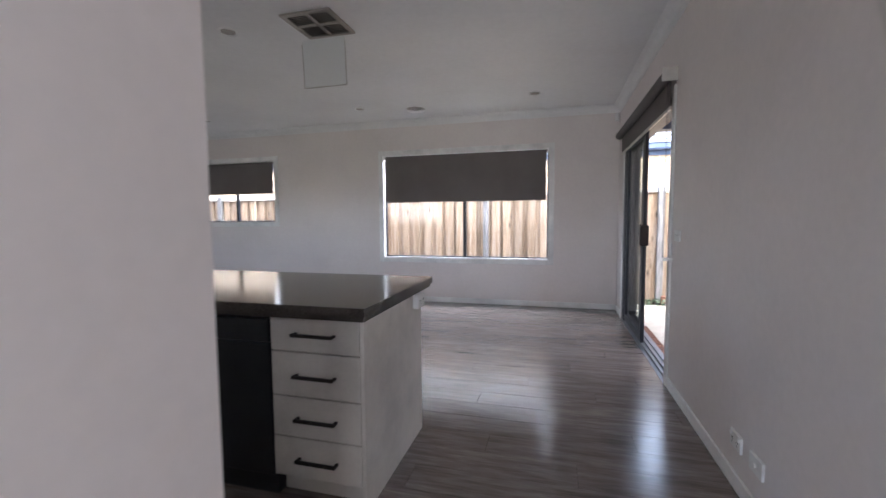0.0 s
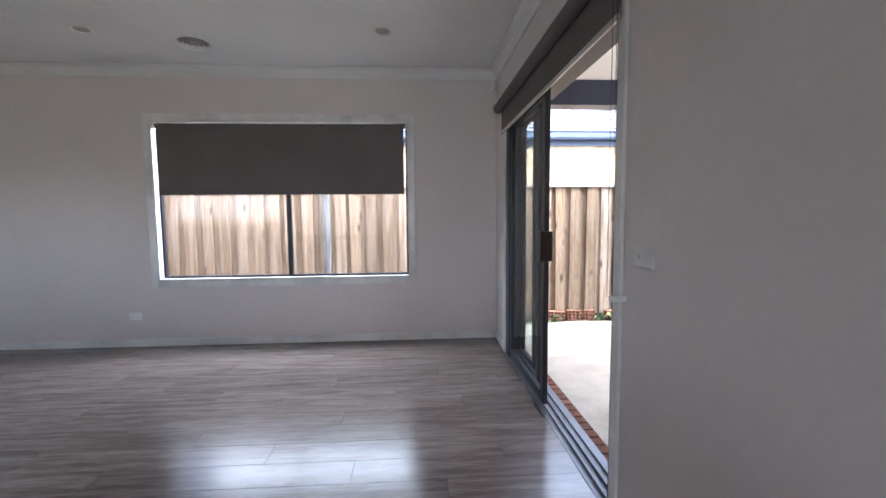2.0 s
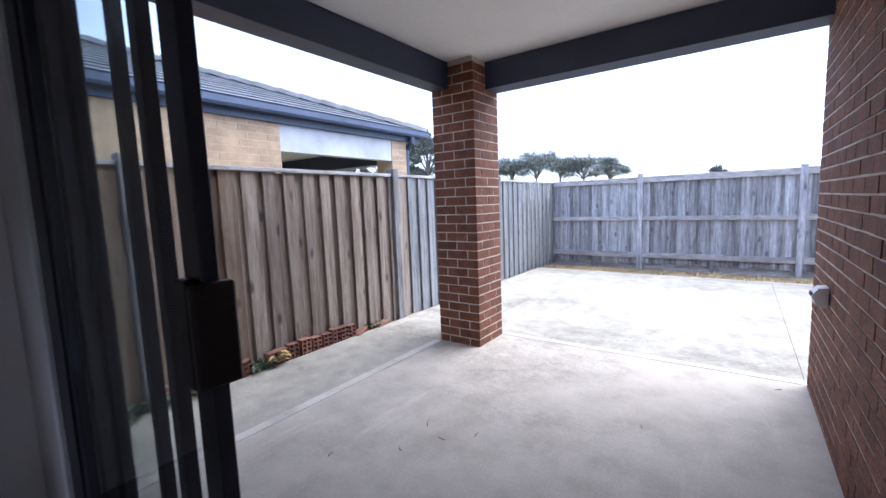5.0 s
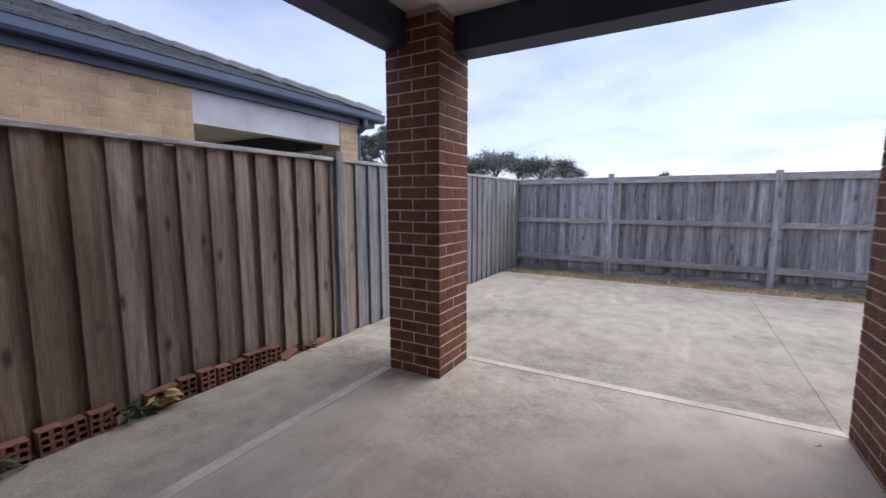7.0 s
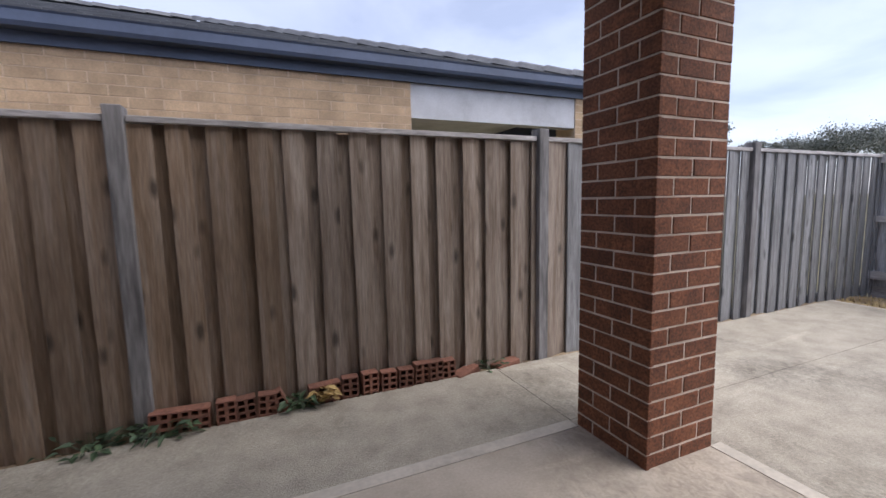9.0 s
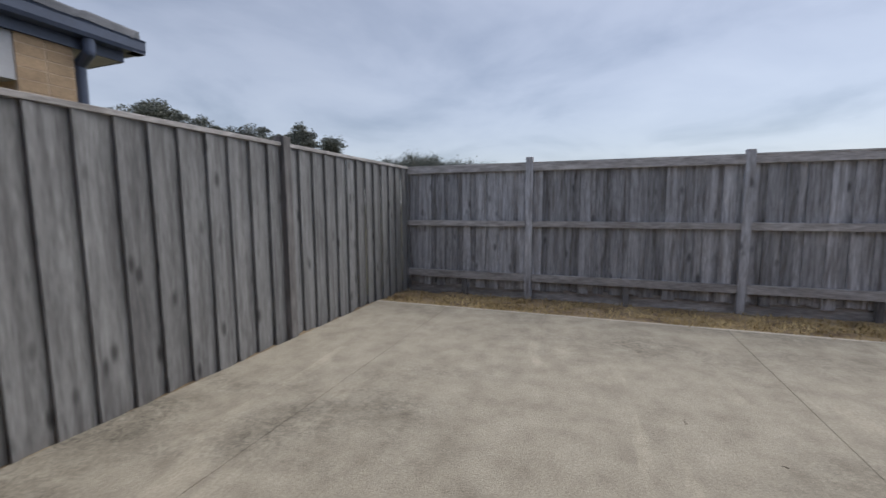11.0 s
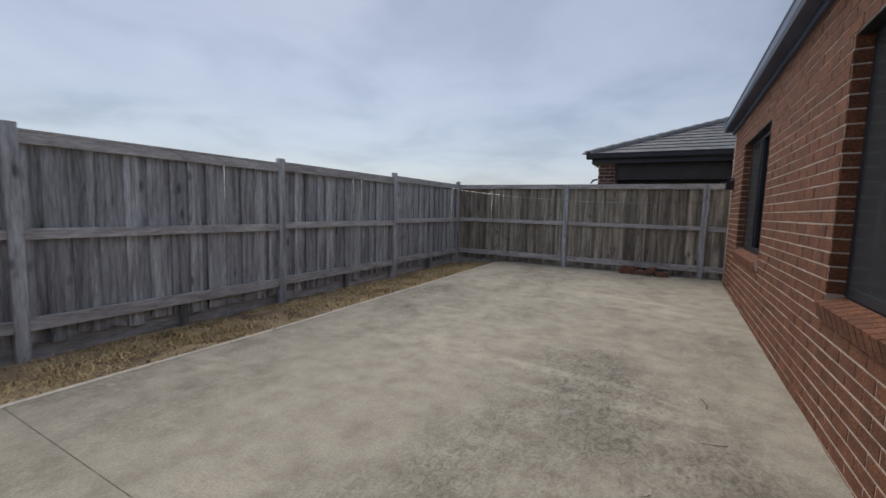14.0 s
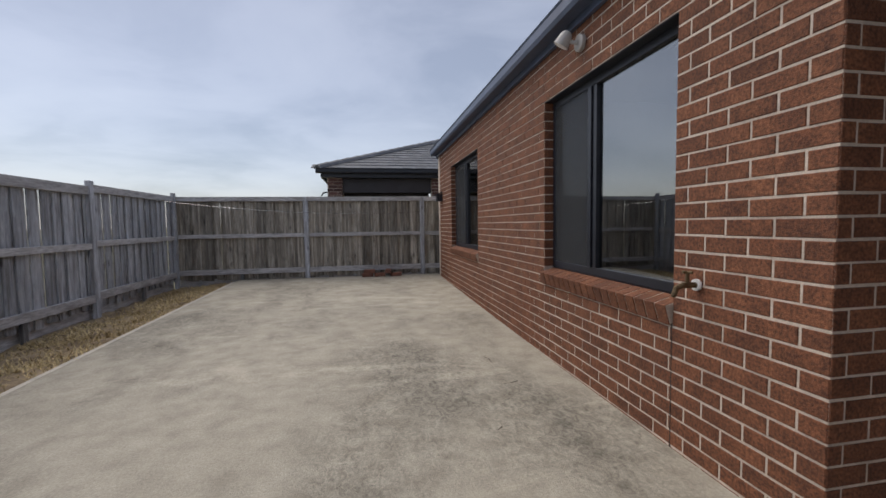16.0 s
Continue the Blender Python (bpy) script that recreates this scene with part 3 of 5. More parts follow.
def door_panel(name, x, y0, y1, stile, glass, label):
    p = part(name, boxes((x, x + 0.032, y0, y0 + stile, lo + 0.024, hi - 0.048), (x, x + 0.032, y1 - 0.05, y1, lo + 0.024, hi - 0.048),
                         (x, x + 0.032, y0 + stile, y1 - 0.05, lo + 0.024, lo + 0.09), (x, x + 0.032, y0 + stile, y1 - 0.05, hi - 0.10, hi - 0.048), bevel=0.003), FRAME, sliding, label)
    g = part("pane", boxes((x + 0.014, x + 0.018, y0 + stile - 0.005, y1 - 0.045, lo + 0.085, hi - 0.095)), glass, p)
    g.visible_shadow = False
    return p


leaf = door_panel("sliding_leaf", DOOR_X + 0.002, 5.248, 6.245, 0.072, GLASS, "charcoal framed sliding glass leaf")
door_panel("fixed_leaf", DOOR_X + 0.045, 5.53, 6.245, 0.045, GLASS, "charcoal framed fixed glass leaf")
door_panel("outer_leaf", DOOR_X + 0.096, 5.83, 6.245, 0.04, GLASS, "charcoal framed outer glass leaf")
lock = part("lock_body", boxes((DOOR_X - 0.022, DOOR_X + 0.002, 5.262, 5.314, 1.06, 1.27), bevel=0.006), BLACK_HANDLE, leaf, "black sliding door lock")
part("pull_handle", boxes((DOOR_X - 0.03, DOOR_X + 0.05, 5.222, 5.2475, 1.07, 1.265), bevel=0.006), BLACK_HANDLE, leaf, "black pull handle")
part("strike", boxes((DOOR_X + 0.0, DOOR_X + 0.05, a + 0.0405, a + 0.054, 1.055, 1.268), bevel=0.005), BLACK_HANDLE, sliding, "black lock strike")
step = structure("trim_brick_step", boxes((DOOR_OUT - 0.012, DOOR_OUT + 0.02, a, b, -0.1, 0.025)), MORTAR, "brick sill under the sliding door")

# blind over the door
db = thing("roller_blind", (0, 0, 0), "rolled-up charcoal blockout blind above the sliding door", "blind", "roller blinds")
part("roller", cyl(bmesh.new(), (DOOR_X - 0.06, 4.20, 2.345), (DOOR_X - 0.06, 6.50, 2.345), 0.042, seg=24), BLIND, db)
part("fabric", boxes((DOOR_X - 0.032, DOOR_X - 0.030, 4.23, 6.47, 2.13, 2.35)), BLIND, db)
part("bottom_rail", boxes((DOOR_X - 0.038, DOOR_X - 0.024, 4.23, 6.47, 2.11, 2.135), bevel=0.003), CABINET, db)
for y in (4.19, 6.505):
    part("bracket", boxes((DOOR_X - 0.105, DOOR_X - 0.001, y - 0.006, y + 0.006, 2.30, 2.392), bevel=0.002), CABINET, db)
for yy in (4.182, 4.217):
    chain = bmesh.new()
    for i in range(204):
        bmesh.ops.create_icosphere(chain, subdivisions=1, radius=0.0027, matrix=Matrix.Translation((DOOR_X - 0.06, yy, 2.30 - i * 0.0062)))
    tagged(part("chain", chain, DARK_SLOT, db, "grey bead chain"), kind="stuff")
part("chain_clip", boxes((DOOR_X - 0.068, DOOR_X - 0.001, 4.172, 4.188, 1.026, 1.05), bevel=0.003), PLASTIC, db)

# ---- kitchen island ----
cab = thing("drawer_cabinet", (0, 0, 0), "cream laminate kitchen drawer unit with dark bar handles", "cabinet")
part("carcass", boxes((-0.385, 0.045, 2.435, 3.17, FLOOR + 0.10, 0.945)), CABINET, cab)
part("end_panel", boxes((0.046, 0.062, 2.415, 3.18, FLOOR, 0.945), bevel=0.001), CABINET, cab)
part("kickboard", boxes((-0.385, 0.044, 2.49, 2.505, FLOOR, FLOOR + 0.10)), CABINET, cab)
zs = [0.935, 0.77, 0.57, 0.385, 0.20]
for zt, zb in zip(zs, zs[1:]):
    d = part("drawer_front", boxes((-0.383, 0.043, 2.414, 2.433, zb + 0.004, zt - 0.002), bevel=0.0015), CABINET, cab)
    zc = (zt + zb) / 2 + 0.0
    part("handle", boxes((-0.262, -0.065, 2.376, 2.390, zc - 0.007, zc + 0.007), (-0.262, -0.248, 2.388, 2.414, zc - 0.006, zc + 0.006), (-0.079, -0.065, 2.388, 2.414, zc - 0.006, zc + 0.006), bevel=0.003), BLACK_HANDLE, d, "dark bar handle")
dw = thing("dishwasher", (0, 0, 0), "black built-in dishwasher under the bench", "dishwasher")
part("body", boxes((-0.985, -0.39, 2.44, 3.0, FLOOR, 0.94)), APPLIANCE, dw)
part("door", boxes((-0.982, -0.393, 2.415, 2.438, FLOOR + 0.1, 0.80), bevel=0.004), APPLIANCE, dw)
part("control_panel", boxes((-0.982, -0.393, 2.41, 2.438, 0.805, 0.905), bevel=0.004), APPLIANCE, dw)
sc = thing("sink_cabinet", (0, 0, 0), "cream laminate sink cabinet with two doors", "cabinet")
part("carcass", boxes((-2.40, -0.99, 2.435, 3.17, FLOOR + 0.10, 0.78)), CABINET, sc)
part("rear_panel", boxes((-2.40, -0.388, 3.172, 3.186, FLOOR, 0.945)), CABINET, sc)
part("kickboard", boxes((-2.40, -0.99, 2.49, 2.505, FLOOR, FLOOR + 0.10)), CABINET, sc)
for x0 in (-2.398, -1.694):
    part("door", boxes((x0, x0 + 0.70, 2.414, 2.433, FLOOR + 0.11, 0.935), bevel=0.0015), CABINET, sc)
bt = thing("benchtop", (0, 0, 0), "dark polished stone island benchtop", "benchtop")
bm = bmesh.new()
SX0, SX1, SY0, SY1 = -1.98, -1.16, 2.52, 2.92
for r in ((-2.42, SX0, 2.375, 3.335), (SX1, 0.088, 2.375, 3.335), (SX0, SX1, 2.375, SY0), (SX0, SX1, SY1, 3.335)):
    box(bm, *r, 0.947, 0.985)
bmesh.ops.remove_doubles(bm, verts=bm.verts, dist=0.0005)
part("slab", bm, BENCH, bt)
part("edge_build_up", boxes((-2.41, 0.078, 2.385, 2.40, 0.926, 0.9465)), BENCH, bt)
part("edge_build_up", boxes((0.066, 0.078, 2.4005, 3.32, 0.926, 0.9465)), BENCH, bt)
sk = thing("kitchen_sink", (0, 0, 0), "stainless steel double bowl sink set in the bench", "sink")
for x0, x1 in ((SX0, -1.59), (-1.55, SX1)):
    part("bowl", boxes((x0 + 0.004, x0 + 0.007, SY0 + 0.004, SY1 - 0.004, 0.80, 0.975), (x1 - 0.007, x1 - 0.004, SY0 + 0.004, SY1 - 0.004, 0.80, 0.975), (x0 + 0.007, x1 - 0.007, SY0 + 0.004, SY0 + 0.007, 0.80, 0.975),
                       (x0 + 0.007, x1 - 0.007, SY1 - 0.007, SY1 - 0.004, 0.80, 0.975), (x0 + 0.004, x1 - 0.004, SY0 + 0.004, SY1 - 0.004, 0.79, 0.80)), STEEL, sk)
tap = thing("kitchen_mixer_tap", (-1.56, 3.02, 0.985), "chrome square gooseneck kitchen mixer tap", "tap")
tx, ty = -1.56, 3.02
part("base", cyl(cyl(bmesh.new(), (tx, ty, 0.985), (tx, ty, 1.07), 0.026), (tx, ty, 1.07), (tx, ty, 1.085), 0.026, 0.016), CHROME, tap)


def pipe(bm, pts, r, seg=12):
    for p, q in zip(pts, pts[1:]):
        cyl(bm, p, q, r, seg=seg)
        bmesh.ops.create_uvsphere(bm, u_segments=seg, v_segments=6, radius=r, matrix=Matrix.Translation(q))
    return bm


part("spout", pipe(bmesh.new(), [(tx, ty, 1.08), (tx, ty, 1.345), (tx - 0.01, ty - 0.008, 1.37), (tx - 0.035, ty - 0.02, 1.38), (tx - 0.19, ty - 0.09, 1.38), (tx - 0.21, ty - 0.1, 1.37), (tx - 0.218, ty - 0.104, 1.345), (tx - 0.218, ty - 0.104, 1.27)], 0.011), CHROME, tap)
part("lever", cyl(cyl(bmesh.new(), (tx, ty, 1.045), (tx + 0.065, ty - 0.02, 1.045), 0.02), (tx + 0.055, ty - 0.02, 1.05), (tx + 0.15, ty - 0.035, 1.135), 0.0065), CHROME, tap)


# ---- fittings ----
def plate(name, at, turn, w, h, d, label, category, buttons=(), slots=()):
    t = thing(name, (0, 0, 0), label, category)
    mm = Matrix.Translation(at) @ Matrix.Rotation(radians(turn), 4, 'Z')
    part("faceplate", box(bmesh.new(), -w / 2, w / 2, 0.0, d, -h / 2, h / 2, bevel=0.003, m=mm), PLASTIC, t)
    for x, z in buttons:
        part("button", cyl(bmesh.new(), mm @ Vector((x, d, z)), mm @ Vector((x, d + 0.006, z)), 0.009, seg=14), PLASTIC, t)
    for x, z in slots:
        part("slot", box(bmesh.new(), x - 0.0015, x + 0.0015, d, d + 0.0008, z - 0.005, z + 0.005, m=mm), DARK_SLOT, t)
    return t


# local y points out of the wall
plate("light_switch", (DOOR_X - 0.001, 4.043, 1.214), 90, 0.118, 0.075, 0.014, "white two-button light switch beside the sliding door", "switch", [(-0.02, 0.0), (0.02, 0.0)])
SOCK = [(-0.032, 0.004), (-0.02, 0.004), (-0.026, -0.012), (0.02, 0.004), (0.032, 0.004), (0.026, -0.012)]
plate("power_point", (-1.98, WIN_Y - 0.001, 0.397), 180, 0.115, 0.075, 0.012, "white double power point low on the window wall", "power point", [(-0.04, 0.022), (0.04, 0.022)], SOCK)
plate("power_point", (DOOR_X - 0.001, 3.0, 0.315), 90, 0.115, 0.075, 0.012, "white double power point low on the door wall", "power point", [(-0.04, 0.022), (0.04, 0.022)], SOCK)
plate("data_point", (DOOR_X - 0.001, 2.80, 0.315), 90, 0.115, 0.075, 0.012, "white data point plate low on the door wall", "wall plate", [(0.0, 0.0)])
plate("power_point", (0.063, 3.09, 0.882), -90, 0.115, 0.075, 0.035, "white double power point on the island end panel", "power point", [(-0.03, 0.018), (0.03, 0.018)], SOCK)
sn = thing("motion_detector", (0, 0, 0), "small white alarm motion detector high in the room corner", "sensor")
part("housing", box(bmesh.new(), -0.03, 0.03, -0.02, 0.025, -0.05, 0.05, bevel=0.012, m=Matrix.Translation((1.60, 6.832, 2.655)) @ Matrix.Rotation(radians(45), 4, 'Z')), PLASTIC, sn)

for x, y in ((-1.70, 6.06), (0.577, 6.0), (-4.16, 6.03), (-1.66, 3.69), (0.583, 3.69), (-4.16, 3.69)):
    dl = thing("downlight", (x, y, CEIL), "white recessed ceiling downlight, switched off", "downlight", "ceiling downlights")
    bm = bmesh.new()
    bmesh.ops.create_cone(bm, cap_ends=False, segments=28, radius1=0.068, radius2=0.056, depth=0.012, matrix=Matrix.Translation((x, y, CEIL - 0.006)))
    bmesh.ops.create_cone(bm, cap_ends=True, segments=28, radius1=0.067, radius2=0.072, depth=0.004, matrix=Matrix.Translation((x, y, CEIL + 0.0)))
    part("trim_ring", bm, PLASTIC, dl)
    part("lens", cyl(bmesh.new(), (x, y, CEIL - 0.006), (x, y, CEIL - 0.001), 0.052, seg=24), GRILLE, dl)
for x, y in ((-1.0, 6.30), (-5.33, 6.2), (-3.2, 4.1)):
    cv = thing("round_ceiling_vent", (x, y, CEIL), "white round ceiling heating vent", "ceiling vent", "round ceiling vents")
    for i, r in enumerate((0.125, 0.095, 0.065, 0.035)):
        bm = bmesh.new()
        bmesh.ops.create_cone(bm, cap_ends=i == 3, segments=32, radius1=r, radius2=r - 0.024, depth=0.016, matrix=Matrix.Translation((x, y, CEIL - 0.010 - 0.004 * i)))
        part("cone_ring", bm, PLASTIC, cv)
    part("throat", cyl(bmesh.new(), (x, y, CEIL - 0.003), (x, y, CEIL + 0.001), 0.118, seg=32), GRILLE, cv)

# square return-air grille with a clear deflector
vt = thing("square_ceiling_vent", (0, 0, CEIL), "beige square ceiling vent with four louvre fields", "ceiling vent")
VX, VY, VH = -0.91, 3.765, 0.20
part("frame", boxes((VX - VH, VX + VH, VY - VH, VY - VH + 0.03, CEIL - 0.014, CEIL), (VX - VH, VX + VH, VY + VH - 0.03, VY + VH, CEIL - 0.014, CEIL), (VX - VH, VX - VH + 0.03, VY - VH + 0.03, VY + VH - 0.03, CEIL - 0.014, CEIL),
                    (VX + VH - 0.03, VX + VH, VY - VH + 0.03, VY + VH - 0.03, CEIL - 0.014, CEIL), (VX - 0.012, VX + 0.012, VY - VH + 0.03, VY + VH - 0.03, CEIL - 0.013, CEIL), (VX - VH + 0.03, VX - 0.012, VY - 0.012, VY + 0.012, CEIL - 0.013, CEIL), (VX + 0.012, VX + VH - 0.03, VY - 0.012, VY + 0.012, CEIL - 0.013, CEIL)), GRILLE, vt)
part("backing", boxes((VX - VH + 0.03, VX + VH - 0.03, VY - VH + 0.03, VY + VH - 0.03, CEIL - 0.003, CEIL + 0.001)), DARK_SLOT, vt)
for i in range(2):
    for j in range(2):
        for k in range(7):
            cx, cy = VX + (i - 0.5) * 0.182, VY + (j - 0.5) * 0.182
            o = (k - 3) * 0.022
            sl = bmesh.new()
            along_x = (i + j) % 2 == 0
            mm = Matrix.Translation((cx + (0 if along_x else o), cy + (o if along_x else 0), CEIL - 0.008)) @ Matrix.Rotation(radians(35), 4, 'X' if along_x else 'Y')
            if along_x:
                box(sl, -0.078, 0.078, -0.009, 0.009, -0.001, 0.001, m=mm)
            else:
                box(sl, -0.009, 0.009, -0.078, 0.078, -0.001, 0.001, m=mm)
            part("slat", sl, GRILLE, vt)
df = thing("air_deflector", (0, 0, CEIL), "clear acrylic air deflector hanging from the ceiling vent", "deflector")
mm = Matrix.Translation((-1.0, 3.97, CEIL - 0.014)) @ Matrix.Rotation(radians(4), 4, 'X')
pane = part("panel", box(bmesh.new(), -0.19, 0.19, -0.002, 0.002, -0.37, 0.0, m=mm), GLASS, df)
part("rim", box(box(box(bmesh.new(), -0.192, 0.192, -0.003, 0.003, -0.374, -0.37, m=mm), 0.19, 0.193, -0.003, 0.003, -0.37, -0.03, m=mm), -0.193, -0.19, -0.003, 0.003, -0.37, -0.03, m=mm), GRILLE, df)

# ---- alfresco: column, beams, gutter, roof ----
CX0, CX1, CY0, CY1 = 4.628, 5.098, 6.453, 6.915
col = structure("column", boxes((CX0 + 0.004, CX1 - 0.004, CY0 + 0.004, CY1 - 0.004, -0.05, ALF)), MORTAR, "square red brick pier with cream mortar")
for i in range(32):
    z = -0.012 + i * 0.086 + 0.038
    if z + 0.04 > ALF:
        break
    spans = [(0.0, 0.23), (0.24, 0.47)] if i % 2 else [(0.0, 0.11), (0.12, 0.35), (0.36, 0.47)]
    rspans = [(0.0, 0.11), (0.12, 0.35), (0.36, 0.47)] if i % 2 else [(0.0, 0.23), (0.24, 0.47)]
    for face, (ox, oy, turn) in enumerate(((CX0, CY1, -90), (CX1, CY0, 90), (CX0, CY0, 0), (CX1, CY1, 180))):
        for p, q in (spans if face < 2 else rspans):
            base = Matrix.Translation((ox, oy, 0)) @ Matrix.Rotation(radians(turn), 4, 'Z')
            # outward is local -y here
            mm = base @ Matrix.Translation(((p + q) / 2 * 0.985 + 0.0035, 0.02, z)) @ Matrix.Rotation(math.pi, 4, 'Z')
            ob = new("brick", brick_piece((q - p) * 0.985, mat=BRICK))
            ob.parent = col
            ob.matrix_basis = mm @ Matrix.Translation((0, random.uniform(-0.001, 0.001), random.uniform(-0.0015, 0.0015)))
beam1 = structure("beam_side", boxes((DOOR_OUT + 0.002, CX1 - 0.01, 6.72, CY1 - 0.01, 2.445, ALF - 0.004), bevel=0.004), BEAM, "dark blue-grey clad alfresco beam")
beam2 = structure("beam_rear", boxes((4.865, CX1 - 0.008, SIDE_Y - 0.01, 6.718, 2.44, ALF - 0.004), bevel=0.004), BEAM, "dark blue-grey clad alfresco beam")
fascia = structure("fascia", boxes((REAR_X + 0.0, REAR_X + 0.03, END_Y - 0.25, CY1 + 0.12, 2.60, 2.78), (DOOR_OUT, REAR_X, CY1 + 0.0, CY1 + 0.03, 2.60, 2.78)), STEELBLUE, "blue-grey fascia")


def gutter_profile(p, q, out):
    """A quad gutter from p to q; out: the horizontal direction away from the house."""
    p, q, out = Vector(p), Vector(q), Vector(out)
    prof = [(0, 0), (0.10, 0.0), (0.115, 0.03), (0.115, 0.10), (0.125, 0.115), (0.105, 0.115), (0.105, 0.03), (0.095, 0.012), (0.0, 0.012)]
    bm = bmesh.new()
    rings = [[bm.verts.new(e + out * d + Vector((0, 0, h))) for d, h in prof] for e in (p, q)]
    for i in range(len(prof)):
        j = (i + 1) % len(prof)
        bm.faces.new((rings[0][i], rings[0][j], rings[1][j], rings[1][i]))
    for r in rings:
        bm.faces.new(r)
    return bm


structure("gutter", gutter_profile((REAR_X + 0.031, END_Y - 0.28, 2.655), (REAR_X + 0.031, CY1 + 0.14, 2.655), (1, 0, 0)), STEELBLUE, "blue-grey quad gutter along the eave")
rb = bmesh.new()
rv = [rb.verts.new(p) for p in ((REAR_X + 0.06, END_Y - 0.25, 2.782), (REAR_X + 0.06, CY1 + 0.06, 2.782), (1.7, CY1 + 0.06, 2.782), (-7.5, 7.1, 2.95), (-7.5, -3.75, 2.95), (-1.0, 1.6, 4.9), (-3.5, 1.6, 4.9))]
for q in ((0, 1, 5), (1, 2, 5), (2, 3, 6, 5), (3, 4, 6), (4, 0, 5, 6)):
    rb.faces.new([rv[i] for i in q])
roof_own = structure("roof", rb, ROOF_TILE, "dark tiled house roof")


# ---- yard windows ----
def yard_window(name, span, mull, label):
    a, b, lo, hi = span
    w = tagged(new(name), label, "window", kind="structure")
    x0, x1 = REAR_X - 0.14, REAR_X - 0.085
    part("window_frame", boxes((x0, x1, a, a + 0.045, lo, hi), (x0, x1, b - 0.045, b, lo, hi), (x0, x1, a + 0.045, b - 0.045, hi - 0.06, hi), (x0, x1, a + 0.045, b - 0.045, lo, lo + 0.06), bevel=0.004), FRAME, w)
    part("mullion", boxes((x0, x1 + 0.012, mull, mull + 0.045, lo + 0.06, hi - 0.06), (x0, x1, mull + 0.055, mull + 0.10, lo + 0.06, hi - 0.06), bevel=0.003), FRAME, w)
    part("pane", boxes((x0 + 0.024, x0 + 0.029, mull + 0.09, b - 0.04, lo + 0.05, hi - 0.05)), GLASS_DARK, w)
    part("pane", boxes((x0 + 0.024, x0 + 0.029, a + 0.04, mull + 0.01, lo + 0.05, hi - 0.05)), GLASS_DARK, w)
    part("insect_screen", boxes((x1 - 0.006, x1 - 0.005, a + 0.045, mull + 0.005, lo + 0.055, hi - 0.055)), SCREEN, w)
    part("sill_block", boxes((REAR_X - 0.238, REAR_X - 0.092, a + 0.001, b - 0.001, lo - 0.118, lo - 0.002)), FRAME, w)
    part("lintel", boxes((REAR_X - 0.12, REAR_X - 0.010, a + 0.001, b - 0.001, hi - 0.006, hi - 0.001)), FRAME, w)
    xi = REAR_X - 0.30
    part("lining", boxes((xi, x0 - 0.002, a + 0.002, a + 0.02, lo, hi), (xi, x0 - 0.002, b - 0.02, b - 0.002, lo, hi), (xi, x0 - 0.002, a + 0.02, b - 0.02, hi - 0.02, hi - 0.008), (xi, x0 - 0.002, a + 0.02, b - 0.02, lo, lo + 0.03)), TRIM, w, "white timber reveal lining")
    # brick-on-edge sill
    n = max(6, round((b - a + 0.0) / 0.086))
    st = (b - a) / n
    for i in range(n):
        mm = Matrix.Translation((REAR_X - 0.085, a + st * (i + 0.5), lo - 0.005)) @ Matrix.Rotation(radians(16), 4, 'Y')
        part("brick", box(bmesh.new(), 0.0, 0.135, -st / 2 + 0.005, st / 2 - 0.005, -0.11, 0.0, bevel=0.003, m=mm), BRICK, w)
    mm = Matrix.Translation((REAR_X - 0.085, (a + b) / 2, lo - 0.009)) @ Matrix.Rotation(radians(16), 4, 'Y')
    part("sill_mortar", box(bmesh.new(), 0.0, 0.128, -(b - a) / 2 + 0.002, (b - a) / 2 - 0.002, -0.10, 0.0, m=mm), MORTAR, w)
    return w


yard_window("window_3", W2, 2.30, "charcoal aluminium sliding window in a brick opening")
yard_window("window_4", W1, -1.55, "charcoal aluminium sliding window in a brick opening")

structure("trim_articulation_joint", boxes((REAR_X - 0.004, REAR_X - 0.0002, 3.2735, 3.2775, -0.01, 0.66)), DARK_SLOT, "dark sealed articulation joint in the brickwork")

# outdoor tap, socket, floodlight, meter box lid
gt = thing("garden_tap", (REAR_X, 3.36, 0.88), "weathered brass garden tap on the brick wall", "tap")
gx, gy, gz = REAR_X, 3.445, 0.888
part("flange", cyl(bmesh.new(), (gx + 0.004, gy, gz), (gx + 0.016, gy, gz), 0.028, seg=20), PLASTIC, gt, "white plastic wall flange")
part("body", pipe(cyl(bmesh.new(), (gx + 0.016, gy, gz), (gx + 0.085, gy, gz), 0.014), [(gx + 0.085, gy, gz), (gx + 0.115, gy - 0.004, gz - 0.012), (gx + 0.125, gy - 0.006, gz - 0.045)], 0.013), BRASS, gt)
part("spindle", cyl(bmesh.new(), (gx + 0.06, gy, gz), (gx + 0.06, gy, gz + 0.06), 0.009), BRASS, gt)
part("handle", cyl(cyl(bmesh.new(), (gx + 0.06, gy - 0.03, gz + 0.062), (gx + 0.06, gy + 0.03, gz + 0.062), 0.006), (gx + 0.035, gy, gz + 0.062), (gx + 0.085, gy, gz + 0.062), 0.006), BRASS, gt)
so = thing("outdoor_power_point", (4.48, SIDE_Y, 0.77), "white weatherproof outdoor power point on the brick wall", "power point")
sbm = bmesh.new()
sv = [sbm.verts.new((4.485 + sx * 0.055, SIDE_Y + 0.002 + d, 0.77 + h)) for sx in (-1, 1) for d, h in ((0, -0.06), (0.055, -0.045), (0.075, 0.01), (0.045, 0.055), (0, 0.06))]
for i in range(5):
    sbm.faces.new((sv[i], sv[(i + 1) % 5], sv[5 + (i + 1) % 5], sv[5 + i]))
